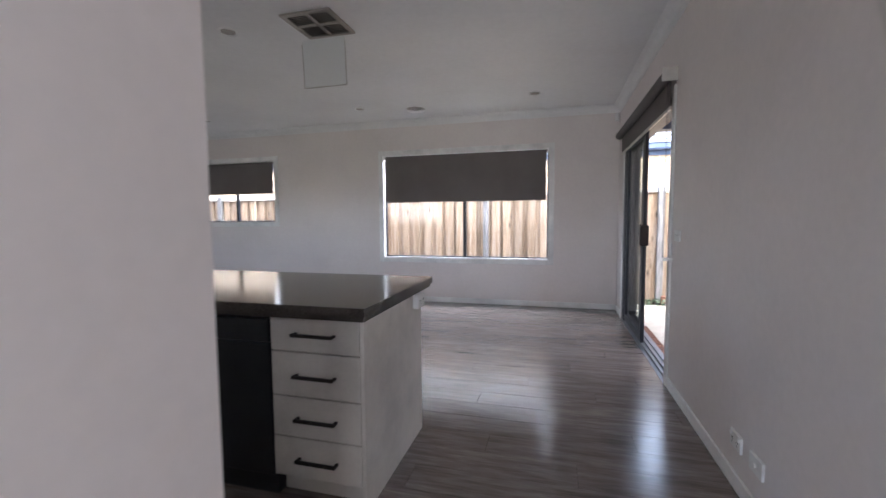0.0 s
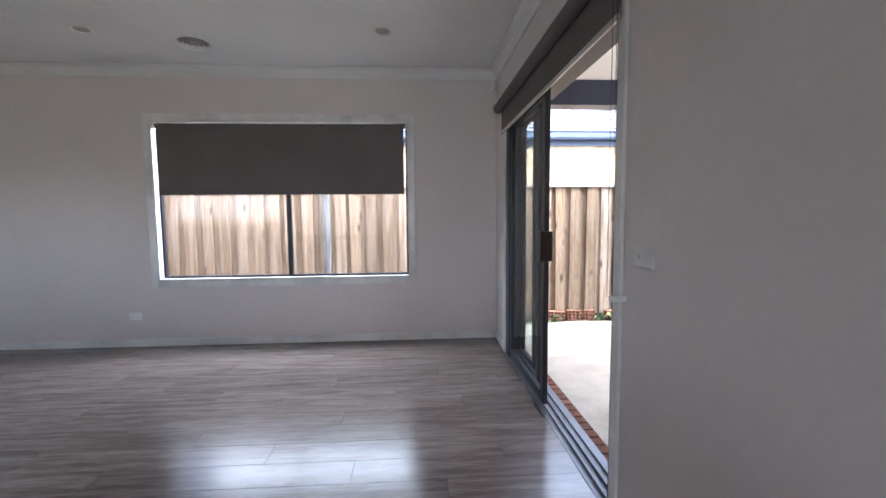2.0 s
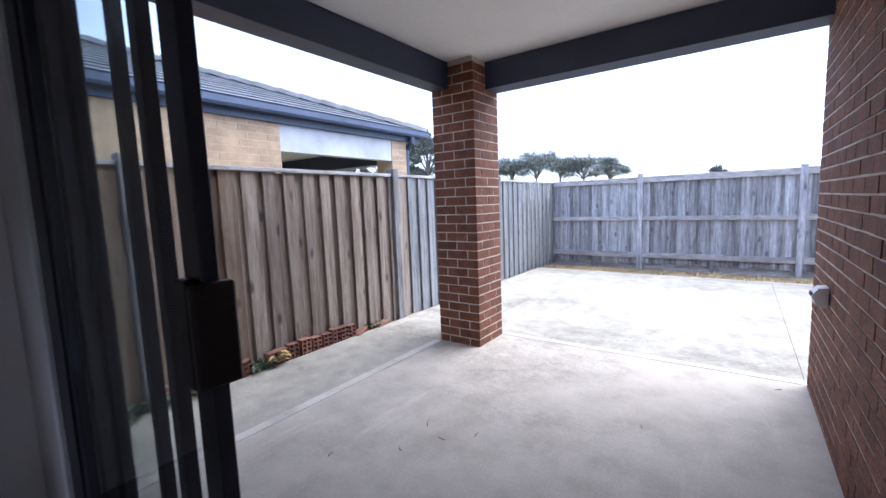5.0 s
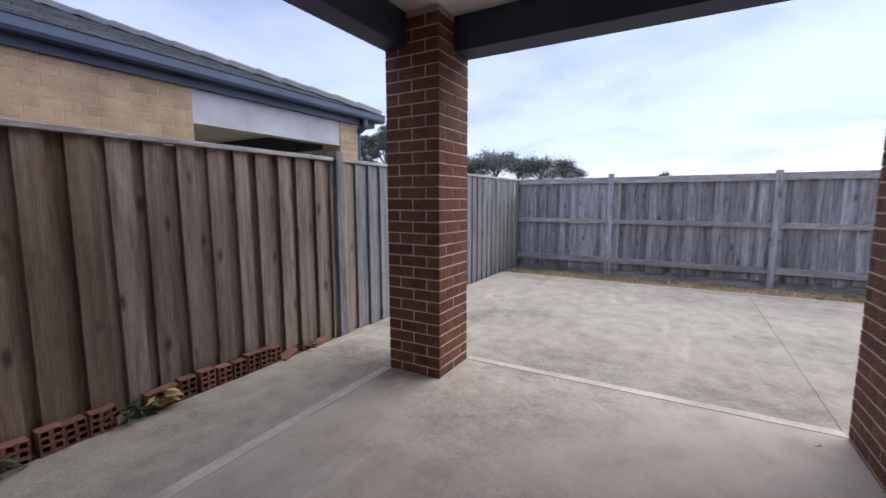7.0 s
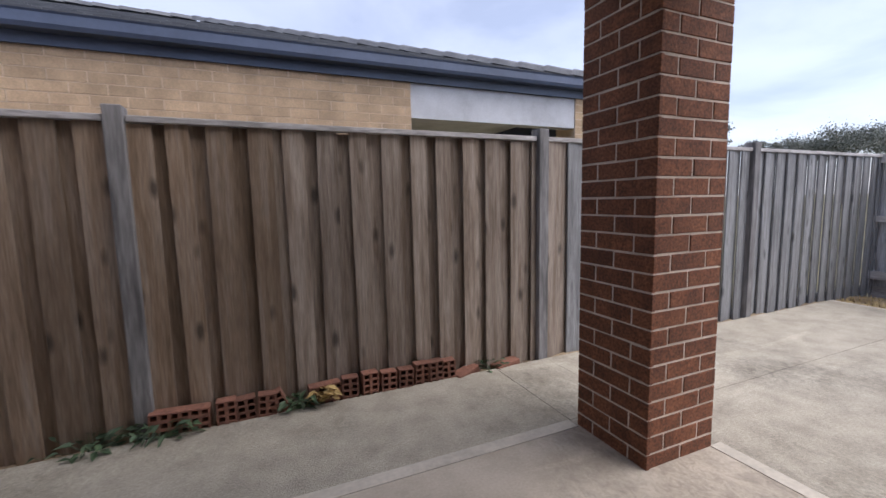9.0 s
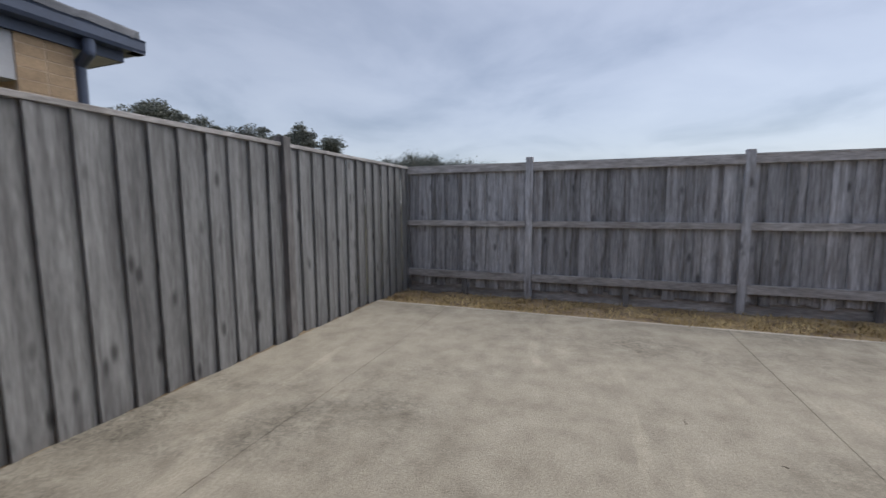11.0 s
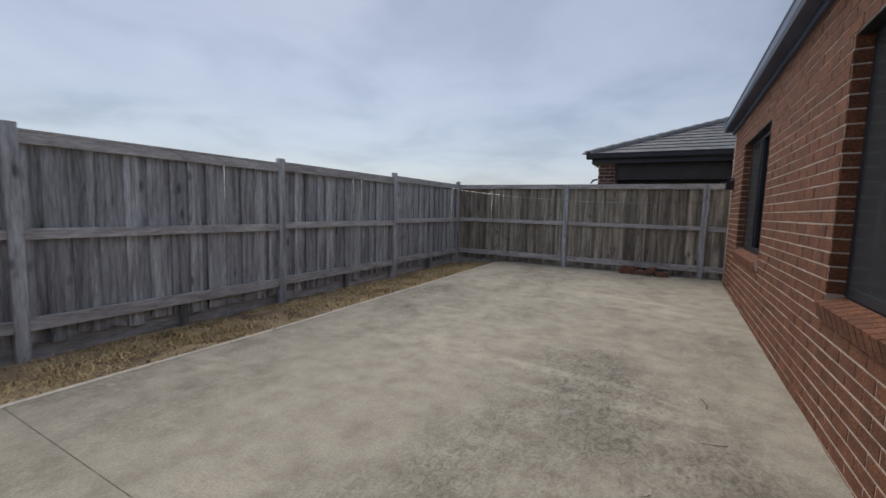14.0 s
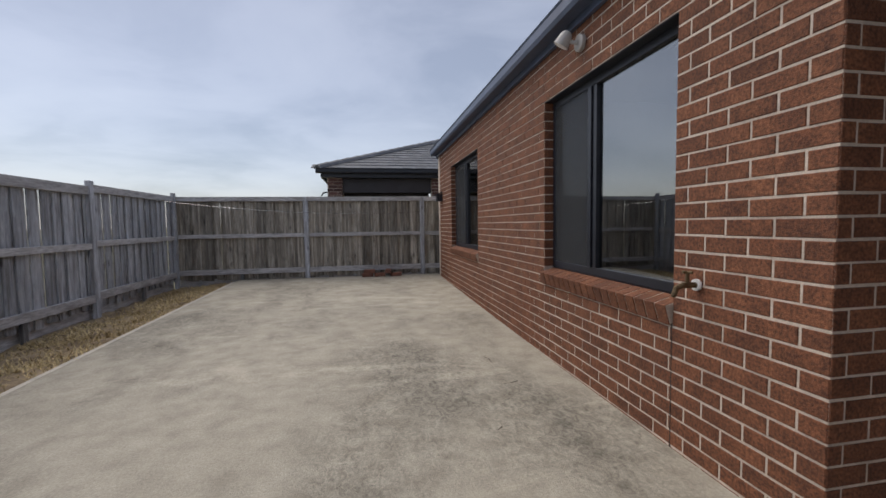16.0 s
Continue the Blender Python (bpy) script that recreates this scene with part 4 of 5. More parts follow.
sbm.faces.new(sv[:5])
sbm.faces.new(sv[5:])
part("cover", sbm, PLASTIC, so)
part("switch_slot", boxes((4.45, 4.475, SIDE_Y + 0.070, SIDE_Y + 0.0785, 0.775, 0.795), (4.495, 4.52, SIDE_Y + 0.070, SIDE_Y + 0.0785, 0.775, 0.795)), DARK_SLOT, so)
fl = thing("wall_floodlight", (REAR_X, 2.34, 2.48), "grey-white outdoor flood light under the eave", "light")
part("base", cyl(cyl(bmesh.new(), (REAR_X + 0.001, 2.34, 2.47), (REAR_X + 0.026, 2.34, 2.47), 0.06, seg=28), (REAR_X + 0.026, 2.34, 2.47), (REAR_X + 0.034, 2.34, 2.47), 0.06, 0.048, seg=28), DULL_WHITE, fl)
part("arm", pipe(bmesh.new(), [(REAR_X + 0.034, 2.34, 2.47), (REAR_X + 0.07, 2.325, 2.478), (REAR_X + 0.10, 2.31, 2.49)], 0.014), DULL_WHITE, fl)
hb = bmesh.new()
bmesh.ops.create_uvsphere(hb, u_segments=20, v_segments=12, radius=0.047, matrix=Matrix.Translation((REAR_X + 0.11, 2.305, 2.515)))
cyl(hb, (REAR_X + 0.11, 2.305, 2.515), (REAR_X + 0.135, 2.285, 2.465), 0.047, 0.056, seg=20)
part("head", hb, DULL_WHITE, fl)
part("lens", cyl(bmesh.new(), (REAR_X + 0.135, 2.285, 2.4649), (REAR_X + 0.1365, 2.2838, 2.462), 0.05, seg=20), PLASTIC, fl)
mb = thing("meter_box_flap", (REAR_X, -3.4, 1.79), "dark metal box with a sloping lid at the house corner", "box")
part("lid", box(bmesh.new(), 0.0, 0.17, -0.12, 0.12, 0.0, 0.02, m=Matrix.Translation((REAR_X + 0.002, -3.3, 1.83)) @ Matrix.Rotation(radians(22), 4, 'Y')), FRAME, mb)
part("case", boxes((REAR_X - 0.01, REAR_X + 0.10, -3.40, -3.2, 1.66, 1.80), bevel=0.004), FRAME, mb)

# ---- slabs and ground ----
def sheet(name, x0, x1, y0, y1, top, depth, mat, label, step=0.5):
    bm = bmesh.new()
    n = max(1, round((y1 - y0) / step))
    ys = [y0 + (y1 - y0) * i / n for i in range(n + 1)]
    rows = [[bm.verts.new((x, y, top + fall(y) - d)) for x, d in ((x0, 0), (x1, 0), (x1, depth), (x0, depth))] for y in ys]
    for p, q in zip(rows, rows[1:]):
        for i in range(4):
            bm.faces.new((p[i], p[(i + 1) % 4], q[(i + 1) % 4], q[i]))
    bm.faces.new(rows[0])
    bm.faces.new(rows[-1])
    return structure(name, bm, mat, label)


J = 0.004
sheet("pavement_alfresco", DOOR_OUT, 5.085, SIDE_Y, 6.885, 0.0, 0.12, CONCRETE_SHADE, "plain concrete alfresco slab")
sheet("trim_slab_edge_side", DOOR_OUT - 3, CX0 - 0.02, 6.887, 6.965, 0.003, 0.12, CONCRETE_EDGE, "smooth pale concrete margin")
sheet("trim_slab_edge_rear", 5.087, 5.165, SIDE_Y, CY0, 0.003, 0.12, CONCRETE_EDGE, "smooth pale concrete margin")
for x0, x1 in ((-9.0, 1.815), (1.815 + J, 4.619), (4.619 + J, 5.085)):
    sheet("pavement_path", x0, x1, 6.967 if x1 < 5 else 6.967, SLAB_Y, 0.0, 0.12, CONCRETE, "concrete side path")
sheet("pavement_corner", 4.61, 5.085, 6.887, 6.9645, 0.0, 0.12, CONCRETE, "concrete around the pier")
sheet("pavement_yard", 5.0875 + 0.08, SLAB_X, SIDE_Y + J, 6.85, 0.0, 0.12, CONCRETE, "broom-finished concrete yard slab with an open joint")
sheet("pavement_yard_side", 5.0875, SLAB_X, 6.85 + J, SLAB_Y, 0.0, 0.12, CONCRETE, "broom-finished concrete yard slab")
sheet("pavement_yard_pier", 5.0875, 5.1675, CY0 + J, 6.85, 0.0, 0.12, CONCRETE, "broom-finished concrete yard slab")
sheet("pavement_yard_end", REAR_X - 0.01, SLAB_X, BACK_FENCE_Y + 0.02, SIDE_Y, 0.0, 0.12, CONCRETE, "broom-finished concrete yard slab")
sheet("trim_slab_edge", SLAB_X + 0.001, SLAB_X + 0.05, BACK_FENCE_Y + 0.3, SLAB_Y, 0.002, 0.12, CONCRETE_EDGE, "pale worn slab edge")

gb = bmesh.new()
N = 60
R = [15, 40, 150, 900, 3500]
cx, cy = 4.0, 2.0
ring0 = [gb.verts.new((cx + 15 * math.cos(2 * math.pi * k / N), cy + 15 * math.sin(2 * math.pi * k / N), -0.16)) for k in range(N)]
gb.faces.new(ring0)
prev = ring0
for r in R[1:]:
    ring = [gb.verts.new((cx + r * math.cos(2 * math.pi * k / N), cy + r * math.sin(2 * math.pi * k / N), -0.16)) for k in range(N)]
    for k in range(N):
        gb.faces.new((prev[k], prev[(k + 1) % N], ring[(k + 1) % N], ring[k]))
    prev = ring
structure("ground", gb, FIELD, "dry grassy ground reaching to the horizon")


def soil_strip(name, x0, x1, y0, y1, z, label, drop=0.0):
    bm = bmesh.new()
    nx, ny = max(2, int((x1 - x0) / 0.09)), max(2, int((y1 - y0) / 0.09))
    g = [[bm.verts.new((x0 + (x1 - x0) * i / nx, y0 + (y1 - y0) * j / ny, z + (drop if drop else 0) * i / nx + 0.8 * fall(y0 + (y1 - y0) * j / ny) + 0.035 * noise.noise((i * 0.35, j * 0.35, x0)))) for j in range(ny + 1)] for i in range(nx + 1)]
    for i in range(nx):
        for j in range(ny):
            bm.faces.new((g[i][j], g[i + 1][j], g[i + 1][j + 1], g[i][j + 1]))
    return structure(name, bm, SOIL, label)


soil_strip("ground_garden_rear", SLAB_X + 0.052, REAR_FENCE_X + 0.1, BACK_FENCE_Y, FENCE_Y + 0.1, -0.035, "dry soil garden strip along the rear fence", -0.07)
soil_strip("ground_garden_side", -9, SLAB_X, SLAB_Y + 0.002, FENCE_Y + 0.14, -0.035, "dark soil gap under the side fence")


# ---- fences ----
def board(L, W, T, mat):
    key = ("paling", L, W, T, mat.name)
    if key not in PIECES:
        bm = bmesh.new()
        box(bm, -W / 2, W / 2, -T / 2, T / 2, 0, L, bevel=0)
        me = bpy.data.meshes.new("paling")
        bm.to_mesh(me)
        bm.free()
        me.materials.append(mat)
        PIECES[key] = me
    return PIECES[key]


def lapped_fence(name, origin, turn, length, low, high, mat_at, label, posts, rail_side, pitch=0.2, width=0.125, post_high=1.81, lapped=lambda x: False):
    """A lapped paling fence. Local x runs along it, local y points to the yard. rail_side: rails and posts face the yard."""
    f = thing(name, origin, label, "fence", "paling fences")
    base = Matrix.Rotation(radians(turn), 4, 'Z')
    f.matrix_world = Matrix.Translation(origin) @ base
    bpy.context.view_layer.update()
    rng = random.Random(str(origin))
    n = int(length / pitch)
    for i in range(n + 1):
        x = i * pitch
        single = lapped(x)
        if single:
            ob = new("paling", board(round(high - low, 3), rng.choice((0.22, 0.224, 0.23)), 0.016, mat_at(x)))
            ob.parent = f
            ob.matrix_basis = Matrix.Translation((x + rng.uniform(-0.005, 0.005), 0, low - rng.choice((0.0, 0.008, 0.015)) + fence_lift(f, x))) @ Matrix.Rotation(rng.uniform(-0.003, 0.003), 4, 'Y') @ Matrix.Rotation(radians(rng.uniform(7, 9)), 4, 'Z')
            continue
        for k, (dx, dy) in enumerate(((0, 0.0), (pitch / 2, -0.03))):
            if x + dx > length:
                continue
            w = rng.choice((width - 0.012, width, width + 0.008)) if k == 0 else rng.choice((width + 0.01, width + 0.02))
            cut = rng.choice((0.0, 0.012, 0.025, 0.04)) if rail_side else rng.choice((0.0, 0.006, 0.012, 0.02))
            ob = new("paling", board(round(high - low, 3), round(w, 3), 0.017, mat_at(x)))
            ob.parent = f
            ob.matrix_basis = Matrix.Translation((x + dx + rng.uniform(-0.012, 0.012), dy + rng.uniform(-0.002, 0.002), low - cut + fence_lift(f, x))) @ Matrix.Rotation(rng.uniform(-0.006, 0.006), 4, 'Y') @ Matrix.Rotation(rng.uniform(-0.02, 0.02), 4, 'Z')
    for x in posts:
        z1 = post_high + fence_lift(f, x) + rng.uniform(-0.015, 0.015)
        pb = bmesh.new()
        if rail_side:
            box(pb, x - 0.048, x + 0.048, 0.01, 0.075, -0.3, z1, bevel=0.006)
        else:
            box(pb, x - 0.044, x + 0.044, -0.06, 0.055, -0.3, z1, bevel=0.006)
        p = part("post", pb, PALING_REAR if rail_side else POST, None)
        p.parent = f
    ends = [0.0, *[x for x in sorted(posts) if 0.2 < x < length - 0.2], length]
    for p, q in zip(ends, ends[1:]):
        for z, h in ((1.645, 0.095), (0.89, 0.085), (0.145, 0.105)) if rail_side else ():
            lift = (fence_lift(f, p) + fence_lift(f, q)) / 2
            rl = part("rail", box(bmesh.new(), p + 0.002, q - 0.002, 0.009, 0.055 + rng.uniform(0, 0.01), z + lift + rng.uniform(-0.008, 0.008), z + lift + h, bevel=0.004), RAIL, None)
            rl.parent = f
        lift = (fence_lift(f, p) + fence_lift(f, q)) / 2
        cp = part("capping", box(bmesh.new(), p + 0.052, q - 0.052, -0.04, 0.03 if not rail_side else 0.06, high + lift - 0.002 if rail_side else high - 0.012, high + lift + 0.022, bevel=0.003), RAIL, None)
        cp.parent = f
        pl = part("plinth", box(bmesh.new(), p + 0.002, q - 0.002, -0.075 if rail_side else -0.06, -0.042 if rail_side else -0.03, -0.22, low + 0.12, bevel=0.003), RAIL, None)
        pl.parent = f
        if rail_side and q - p > 1.5:
            st = part("stake", box(bmesh.new(), (p + q) / 2 - 0.035, (p + q) / 2 + 0.035, 0.009, 0.05, -0.3, 0.15 + lift, bevel=0.004), POST, None)
            st.parent = f
    return f


def fence_lift(f, x):
    p = f.matrix_world @ Vector((x, 0, 0))
    return 0.7 * fall(p.y)


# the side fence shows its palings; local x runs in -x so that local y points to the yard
# from x 7.3 on, the darker palings carry the eave's shade in their colour
lapped_fence("timber_fence", (10.46, FENCE_Y, 0), 180, 19.4, -0.05, 1.735, lambda x: PALING_GREY if x < 5.15 else PALING_BROWN if x < 7.3 else PALING_SHADED,
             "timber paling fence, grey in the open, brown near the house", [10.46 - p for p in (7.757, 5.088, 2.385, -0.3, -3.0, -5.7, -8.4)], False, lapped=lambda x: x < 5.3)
# the rear and back fences show rails and posts
lapped_fence("timber_fence", (REAR_FENCE_X + 0.06, BACK_FENCE_Y, 0), 90, FENCE_Y - BACK_FENCE_Y + 0.03, 0.05, 1.735, lambda x: PALING_REAR,
             "weathered grey timber fence with three rails facing the yard", [y - BACK_FENCE_Y for y in (6.09, 3.62, 1.09, -1.42, -3.97)], True, post_high=1.815)
lapped_fence("timber_fence", (1.4, BACK_FENCE_Y - 0.06, 0), 0, 9.08, 0.06, 1.70, lambda x: PALING_BACK,
             "weathered brown-grey timber fence with rails at the yard's end", [x - 1.4 for x in (7.87, 5.40, 2.9)], True, post_high=1.72)

# ---- loose bricks, weeds and litter along the side fence ----
def cored_brick(name, m, label, mat=RUBBLE, size=(0.11, 0.076, 0.19), cores=(2, 4)):
    """A cored brick standing on its end, the cored bed face towards the yard (local -y)."""
    W, D, H = size
    t = new(name)
    tagged(t, label, "brick", "loose bricks by the fence")
    t.matrix_world = m
    bpy.context.view_layer.update()
    bm = bmesh.new()
    nx, nz = cores
    xs = [-W / 2]
    for i in range(nx):
        c = -W / 2 + W * (i + 0.5) / nx
        xs += [c - 0.017, c + 0.017]
    xs.append(W / 2)
    zs = [0.0]
    for j in range(nz):
        c = H * (j + 0.5) / nz
        zs += [c - 0.014, c + 0.014]
    zs.append(H)
    g = {(i, j): bm.verts.new((x, -D / 2, z)) for i, x in enumerate(xs) for j, z in enumerate(zs)}
    for i in range(len(xs) - 1):
        for j in range(len(zs) - 1):
            q = [g[i, j], g[i + 1, j], g[i + 1, j + 1], g[i, j + 1]]
            if i % 2 and j % 2:
                bk = [bm.verts.new((v.co.x, D / 2 - 0.005, v.co.z)) for v in q]
                for k in range(4):
                    bm.faces.new((q[k], q[(k + 1) % 4], bk[(k + 1) % 4], bk[k]))
            else:
                bm.faces.new(q)
    box(bm, -W / 2 + 0.0003, W / 2 - 0.0003, D / 2 - 0.005, D / 2, 0, H)
    for x in (-W / 2, W / 2):
        bm.faces.new([bm.verts.new(p) for p in ((x, -D / 2, 0), (x, D / 2, 0), (x, D / 2, H), (x, -D / 2, H))])
    bm.faces.new([bm.verts.new(p) for p in ((-W / 2, -D / 2, H), (W / 2, -D / 2, H), (W / 2, D / 2, H), (-W / 2, D / 2, H))])
    me = bpy.data.meshes.new("cored_block")
    bm.to_mesh(me)
    bm.free()
    me.materials.append(mat)
    me.materials.append(DARK_SLOT)
    ob = new("cored_block", me)
    ob.parent = t
    return t


rng = random.Random(3)
m = Matrix.Translation((2.555, SLAB_Y + 0.03, -0.01)) @ Matrix.Rotation(radians(3), 4, 'Y')
cored_brick("loose_brick", m, "cored red house brick lying on edge by the fence", size=(0.30, 0.076, 0.14), cores=(6, 3))
for x in (2.795, 2.905, 3.01, 3.52, 3.655, 3.78, 3.90, 4.02, 4.13, 4.235):
    m = Matrix.Translation((x, SLAB_Y + 0.03 + rng.uniform(-0.008, 0.008), -0.028 + rng.uniform(-0.01, 0.01))) @ Matrix.Rotation(rng.uniform(-0.05, 0.06), 4, 'Y') @ Matrix.Rotation(rng.uniform(-0.08, 0.08), 4, 'Z')
    cored_brick("loose_brick", m, "cored red house brick standing on end by the fence", size=(0.105, 0.076, 0.165), cores=(2, 4))
m = Matrix.Translation((3.115, SLAB_Y + 0.035, -0.03)) @ Matrix.Rotation(radians(-24), 4, 'Y')
cored_brick("loose_brick", m, "cored red house brick leaning over by the fence", size=(0.10, 0.076, 0.165), cores=(2, 4))
m = Matrix.Translation((3.36, SLAB_Y + 0.04, -0.03)) @ Matrix.Rotation(radians(6), 4, 'Z')
cored_brick("loose_brick", m, "cored red house brick under dry leaves by the fence", size=(0.2, 0.076, 0.15), cores=(4, 3))
for xx, an in ((4.39, 20), (4.74, 8)):
    bm = bmesh.new()
    box(bm, -0.11, 0.11, -0.05, 0.05, 0, 0.07, bevel=0.006)
    for v in bm.verts:
        v.co += Vector((noise.noise(v.co * 30) * 0.012, noise.noise(v.co * 31 + Vector((5, 5, 5))) * 0.012, noise.noise(v.co * 29) * 0.01))
    t = part("broken_brick", bm, RUBBLE)
    tagged(t, "broken red brick lying flat in the soil", "brick", "loose bricks by the fence")
    t.matrix_world = Matrix.Translation((xx, SLAB_Y + 0.045, -0.045)) @ Matrix.Rotation(radians(an), 4, 'Z') @ Matrix.Rotation(radians(-8), 4, 'Y')


def weed(at, r, n, mat, label, seed):
    rg = random.Random(seed)
    t = thing("weed", at, label, "weed", "weeds by the fence")
    bm = bmesh.new()
    sm = bmesh.new()
    for i in range(n):
        an, rr, h = rg.uniform(0, 6.283), r * rg.uniform(0.2, 1), rg.uniform(0.01, 0.09)
        tip = Vector((at[0] + rr * math.cos(an), at[1] + 0.45 * rr * math.sin(an), at[2] + h))
        cyl(sm, at, tip, 0.0018, 0.001, seg=4)
        L, W = rg.uniform(0.05, 0.10), rg.uniform(0.022, 0.042)
        mm = Matrix.Translation(tip) @ Matrix.Rotation(an + rg.uniform(-0.5, 0.5), 4, 'Z') @ Matrix.Rotation(rg.uniform(-0.5, 0.6), 4, 'Y') @ Matrix.Rotation(rg.uniform(-0.7, 0.7), 4, 'X')
        pts = [(-0.3 * L, 0, 0), (0.1 * L, W / 2, 0.006), (0.7 * L, 0, -0.004), (0.1 * L, -W / 2, 0.006)]
        v = [bm.verts.new(mm @ Vector(p)) for p in pts]
        bm.faces.new((v[0], v[1], v[2]))
        bm.faces.new((v[0], v[2], v[3]))
    part("stems", sm, mat, t)
    part("leaves", bm, mat, t)


weed((2.14, SLAB_Y + 0.01, -0.02), 0.24, 46, LEAF, "dark green leafy weed spreading beside the fence post", 1)
weed((2.48, SLAB_Y - 0.02, -0.0), 0.19, 40, LEAF, "dark green leafy weed over the loose bricks", 2)
weed((3.20, SLAB_Y + 0.0, 0.0), 0.12, 34, LEAF, "green weed between the loose bricks", 3)
weed((3.33, SLAB_Y - 0.03, 0.03), 0.11, 30, DRY_LEAF, "dry yellow weed on the loose bricks", 4)
weed((4.60, SLAB_Y + 0.02, -0.02), 0.12, 20, LEAF, "small green weed by the fence", 5)

# dry grass on the rear strip
v, f = [], []
rg = random.Random(11)
for i in range(15000):
    y = rg.uniform(BACK_FENCE_Y + 0.05, FENCE_Y - 0.05)
    x = SLAB_X + 0.03 + (REAR_FENCE_X - SLAB_X - 0.06) * rg.random() ** 0.85
    dens = noise.noise((x * 1.3, y * 0.9, 4.0))
    if dens < -0.2 and rg.random() < 0.7:
        continue
    z = -0.04 - 0.07 * (x - SLAB_X) / 1.1 + 0.8 * fall(y)
    an, h, le, w = rg.uniform(0, 6.283), rg.uniform(0.01, 0.06), rg.uniform(0.03, 0.13), rg.uniform(0.003, 0.007)
    dx, dy = math.cos(an), math.sin(an)
    n = len(v)
    v += [(x - dy * w, y + dx * w, z), (x + dy * w, y - dx * w, z), (x + dx * le * 0.5 + dy * w * 0.7, y + dy * le * 0.5 - dx * w * 0.7, z + h), (x + dx * le * 0.5 - dy * w * 0.7, y + dy * le * 0.5 + dx * w * 0.7, z + h), (x + dx * le, y + dy * le, z + h * 0.75)]
    f += [(n, n + 1, n + 2, n + 3), (n + 3, n + 2, n + 4)]
me = bpy.data.meshes.new("dry_grass")
me.from_pydata(v, [], f)
me.materials.append(DRY_GRASS)
tagged(new("dry_grass", me), "straw-coloured dry grass tufts along the fence", "grass", kind="stuff")

# slack wire strung along the end fence
wire_pts = [(10.33, -3.55, 1.69), (9.6, -3.86, 1.60), (8.8, -3.92, 1.53), (8.0, -3.93, 1.475), (7.2, -3.93, 1.45), (6.3, -3.93, 1.445), (5.45, -3.94, 1.47)]
tagged(part("wire", pipe(bmesh.new(), wire_pts, 0.004, seg=6), CHROME), "thin slack steel wire strung along the end fence", "wire")

# bricks stacked flat by the back fence
for k, (bx, by, bz, an) in enumerate(((6.62, -3.82, 0.0, 4), (6.36, -3.83, 0.0, -3), (6.58, -3.82, 0.077, 0), (6.02, -3.80, 0.0, 12), (6.18, -3.81, 0.077, 80))):
    t = part("loose_brick", box(bmesh.new(), -0.115, 0.115, -0.055, 0.055, 0, 0.076, bevel=0.004), RUBBLE)
    tagged(t, "red house brick in a low stack by the end fence", "brick", "stacked bricks by the end fence")
    t.matrix_world = Matrix.Translation((bx, by, bz + fall(by))) @ Matrix.Rotation(radians(an), 4, 'Z')

# twigs and leaf litter on the concrete
for i, (tx_, ty_, L, an) in enumerate(((5.62, 1.72, 0.16, 100), (5.60, 2.25, 0.13, 20), (5.9, 2.9, 0.05, 50), (3.26, 6.03, 0.09, 30), (3.16, 5.86, 0.06, 80), (3.3, 5.7, 0.05, 10), (2.95, 6.0, 0.05, 60), (3.9, 4.9, 0.04, 20), (7.2, 4.75, 0.05, 5), (6.9, 4.4, 0.025, 70), (4.9, 4.2, 0.05, 130), (2.7, 6.3, 0.04, 15))):
    mm = Matrix.Translation((tx_, ty_, 0.004 + fall(ty_))) @ Matrix.Rotation(radians(an), 4, 'Z')
    bm = bmesh.new()
    cyl(bm, mm @ Vector((-L / 2, 0, 0)), mm @ Vector((0, L * 0.08, 0.002)), 0.0025, 0.002, seg=6)
    cyl(bm, mm @ Vector((0, L * 0.08, 0.002)), mm @ Vector((L / 2, -L * 0.04, 0)), 0.002, 0.0012, seg=6)
    tagged(part("twig", bm, TWIG), "small dry twig on the concrete", "twig", "litter on the concrete")

# ---- neighbours ----
NY = 9.22
n1 = thing("neighbour_house", (0, 0, 0), "cream brick single-storey house with a grey tiled hip roof", "house")
part("wall", boxes((-8.0, 4.50, NY, NY + 0.2, -0.2, 2.47), (6.58, 6.95, NY, NY + 0.35, -0.2, 2.44), (-8.0, 6.95, 19.3, 19.5, -0.2, 2.5), (-8.0, -7.8, NY + 0.2, 19.3, -0.2, 2.5), (4.3, 4.5, NY + 0.2, 12.5, -0.2, 2.5), (4.5, 6.95, 12.5, 12.7, -0.2, 1.1)), CREAM_MORTAR, n1)
part("lintel", boxes((4.502, 6.578, NY + 0.01, NY + 0.16, 2.12, 2.46)), GREY_RENDER, n1, "grey lintel panel over the porch opening")
part("porch_ceiling", boxes((4.51, 6.70, NY + 0.17, 16.0, 2.38, 2.44)), GREY_RENDER, n1)
part("porch_beam", boxes((6.70, 6.94, NY + 0.36, 16.0, 2.10, 2.455), bevel=0.004), BEAM, n1, "dark beam at the porch's open side")
part("fascia", boxes((-8.2, 7.32, NY - 0.03, NY - 0.005, 2.46, 2.66), (7.30, 7.325, NY - 0.005, 19.6, 2.46, 2.66)), STEELBLUE, n1)
part("soffit", boxes((6.96, 7.30, NY, 19.5, 2.46, 2.48)), GREY_RENDER, n1)
part("gutter", gutter_profile((-8.3, NY - 0.031, 2.545), (7.44, NY - 0.031, 2.545), (0, -1, 0)), STEELBLUE, n1)
part("gutter", gutter_profile((7.326, NY - 0.14, 2.545), (7.326, 19.6, 2.545), (1, 0, 0)), STEELBLUE, n1)
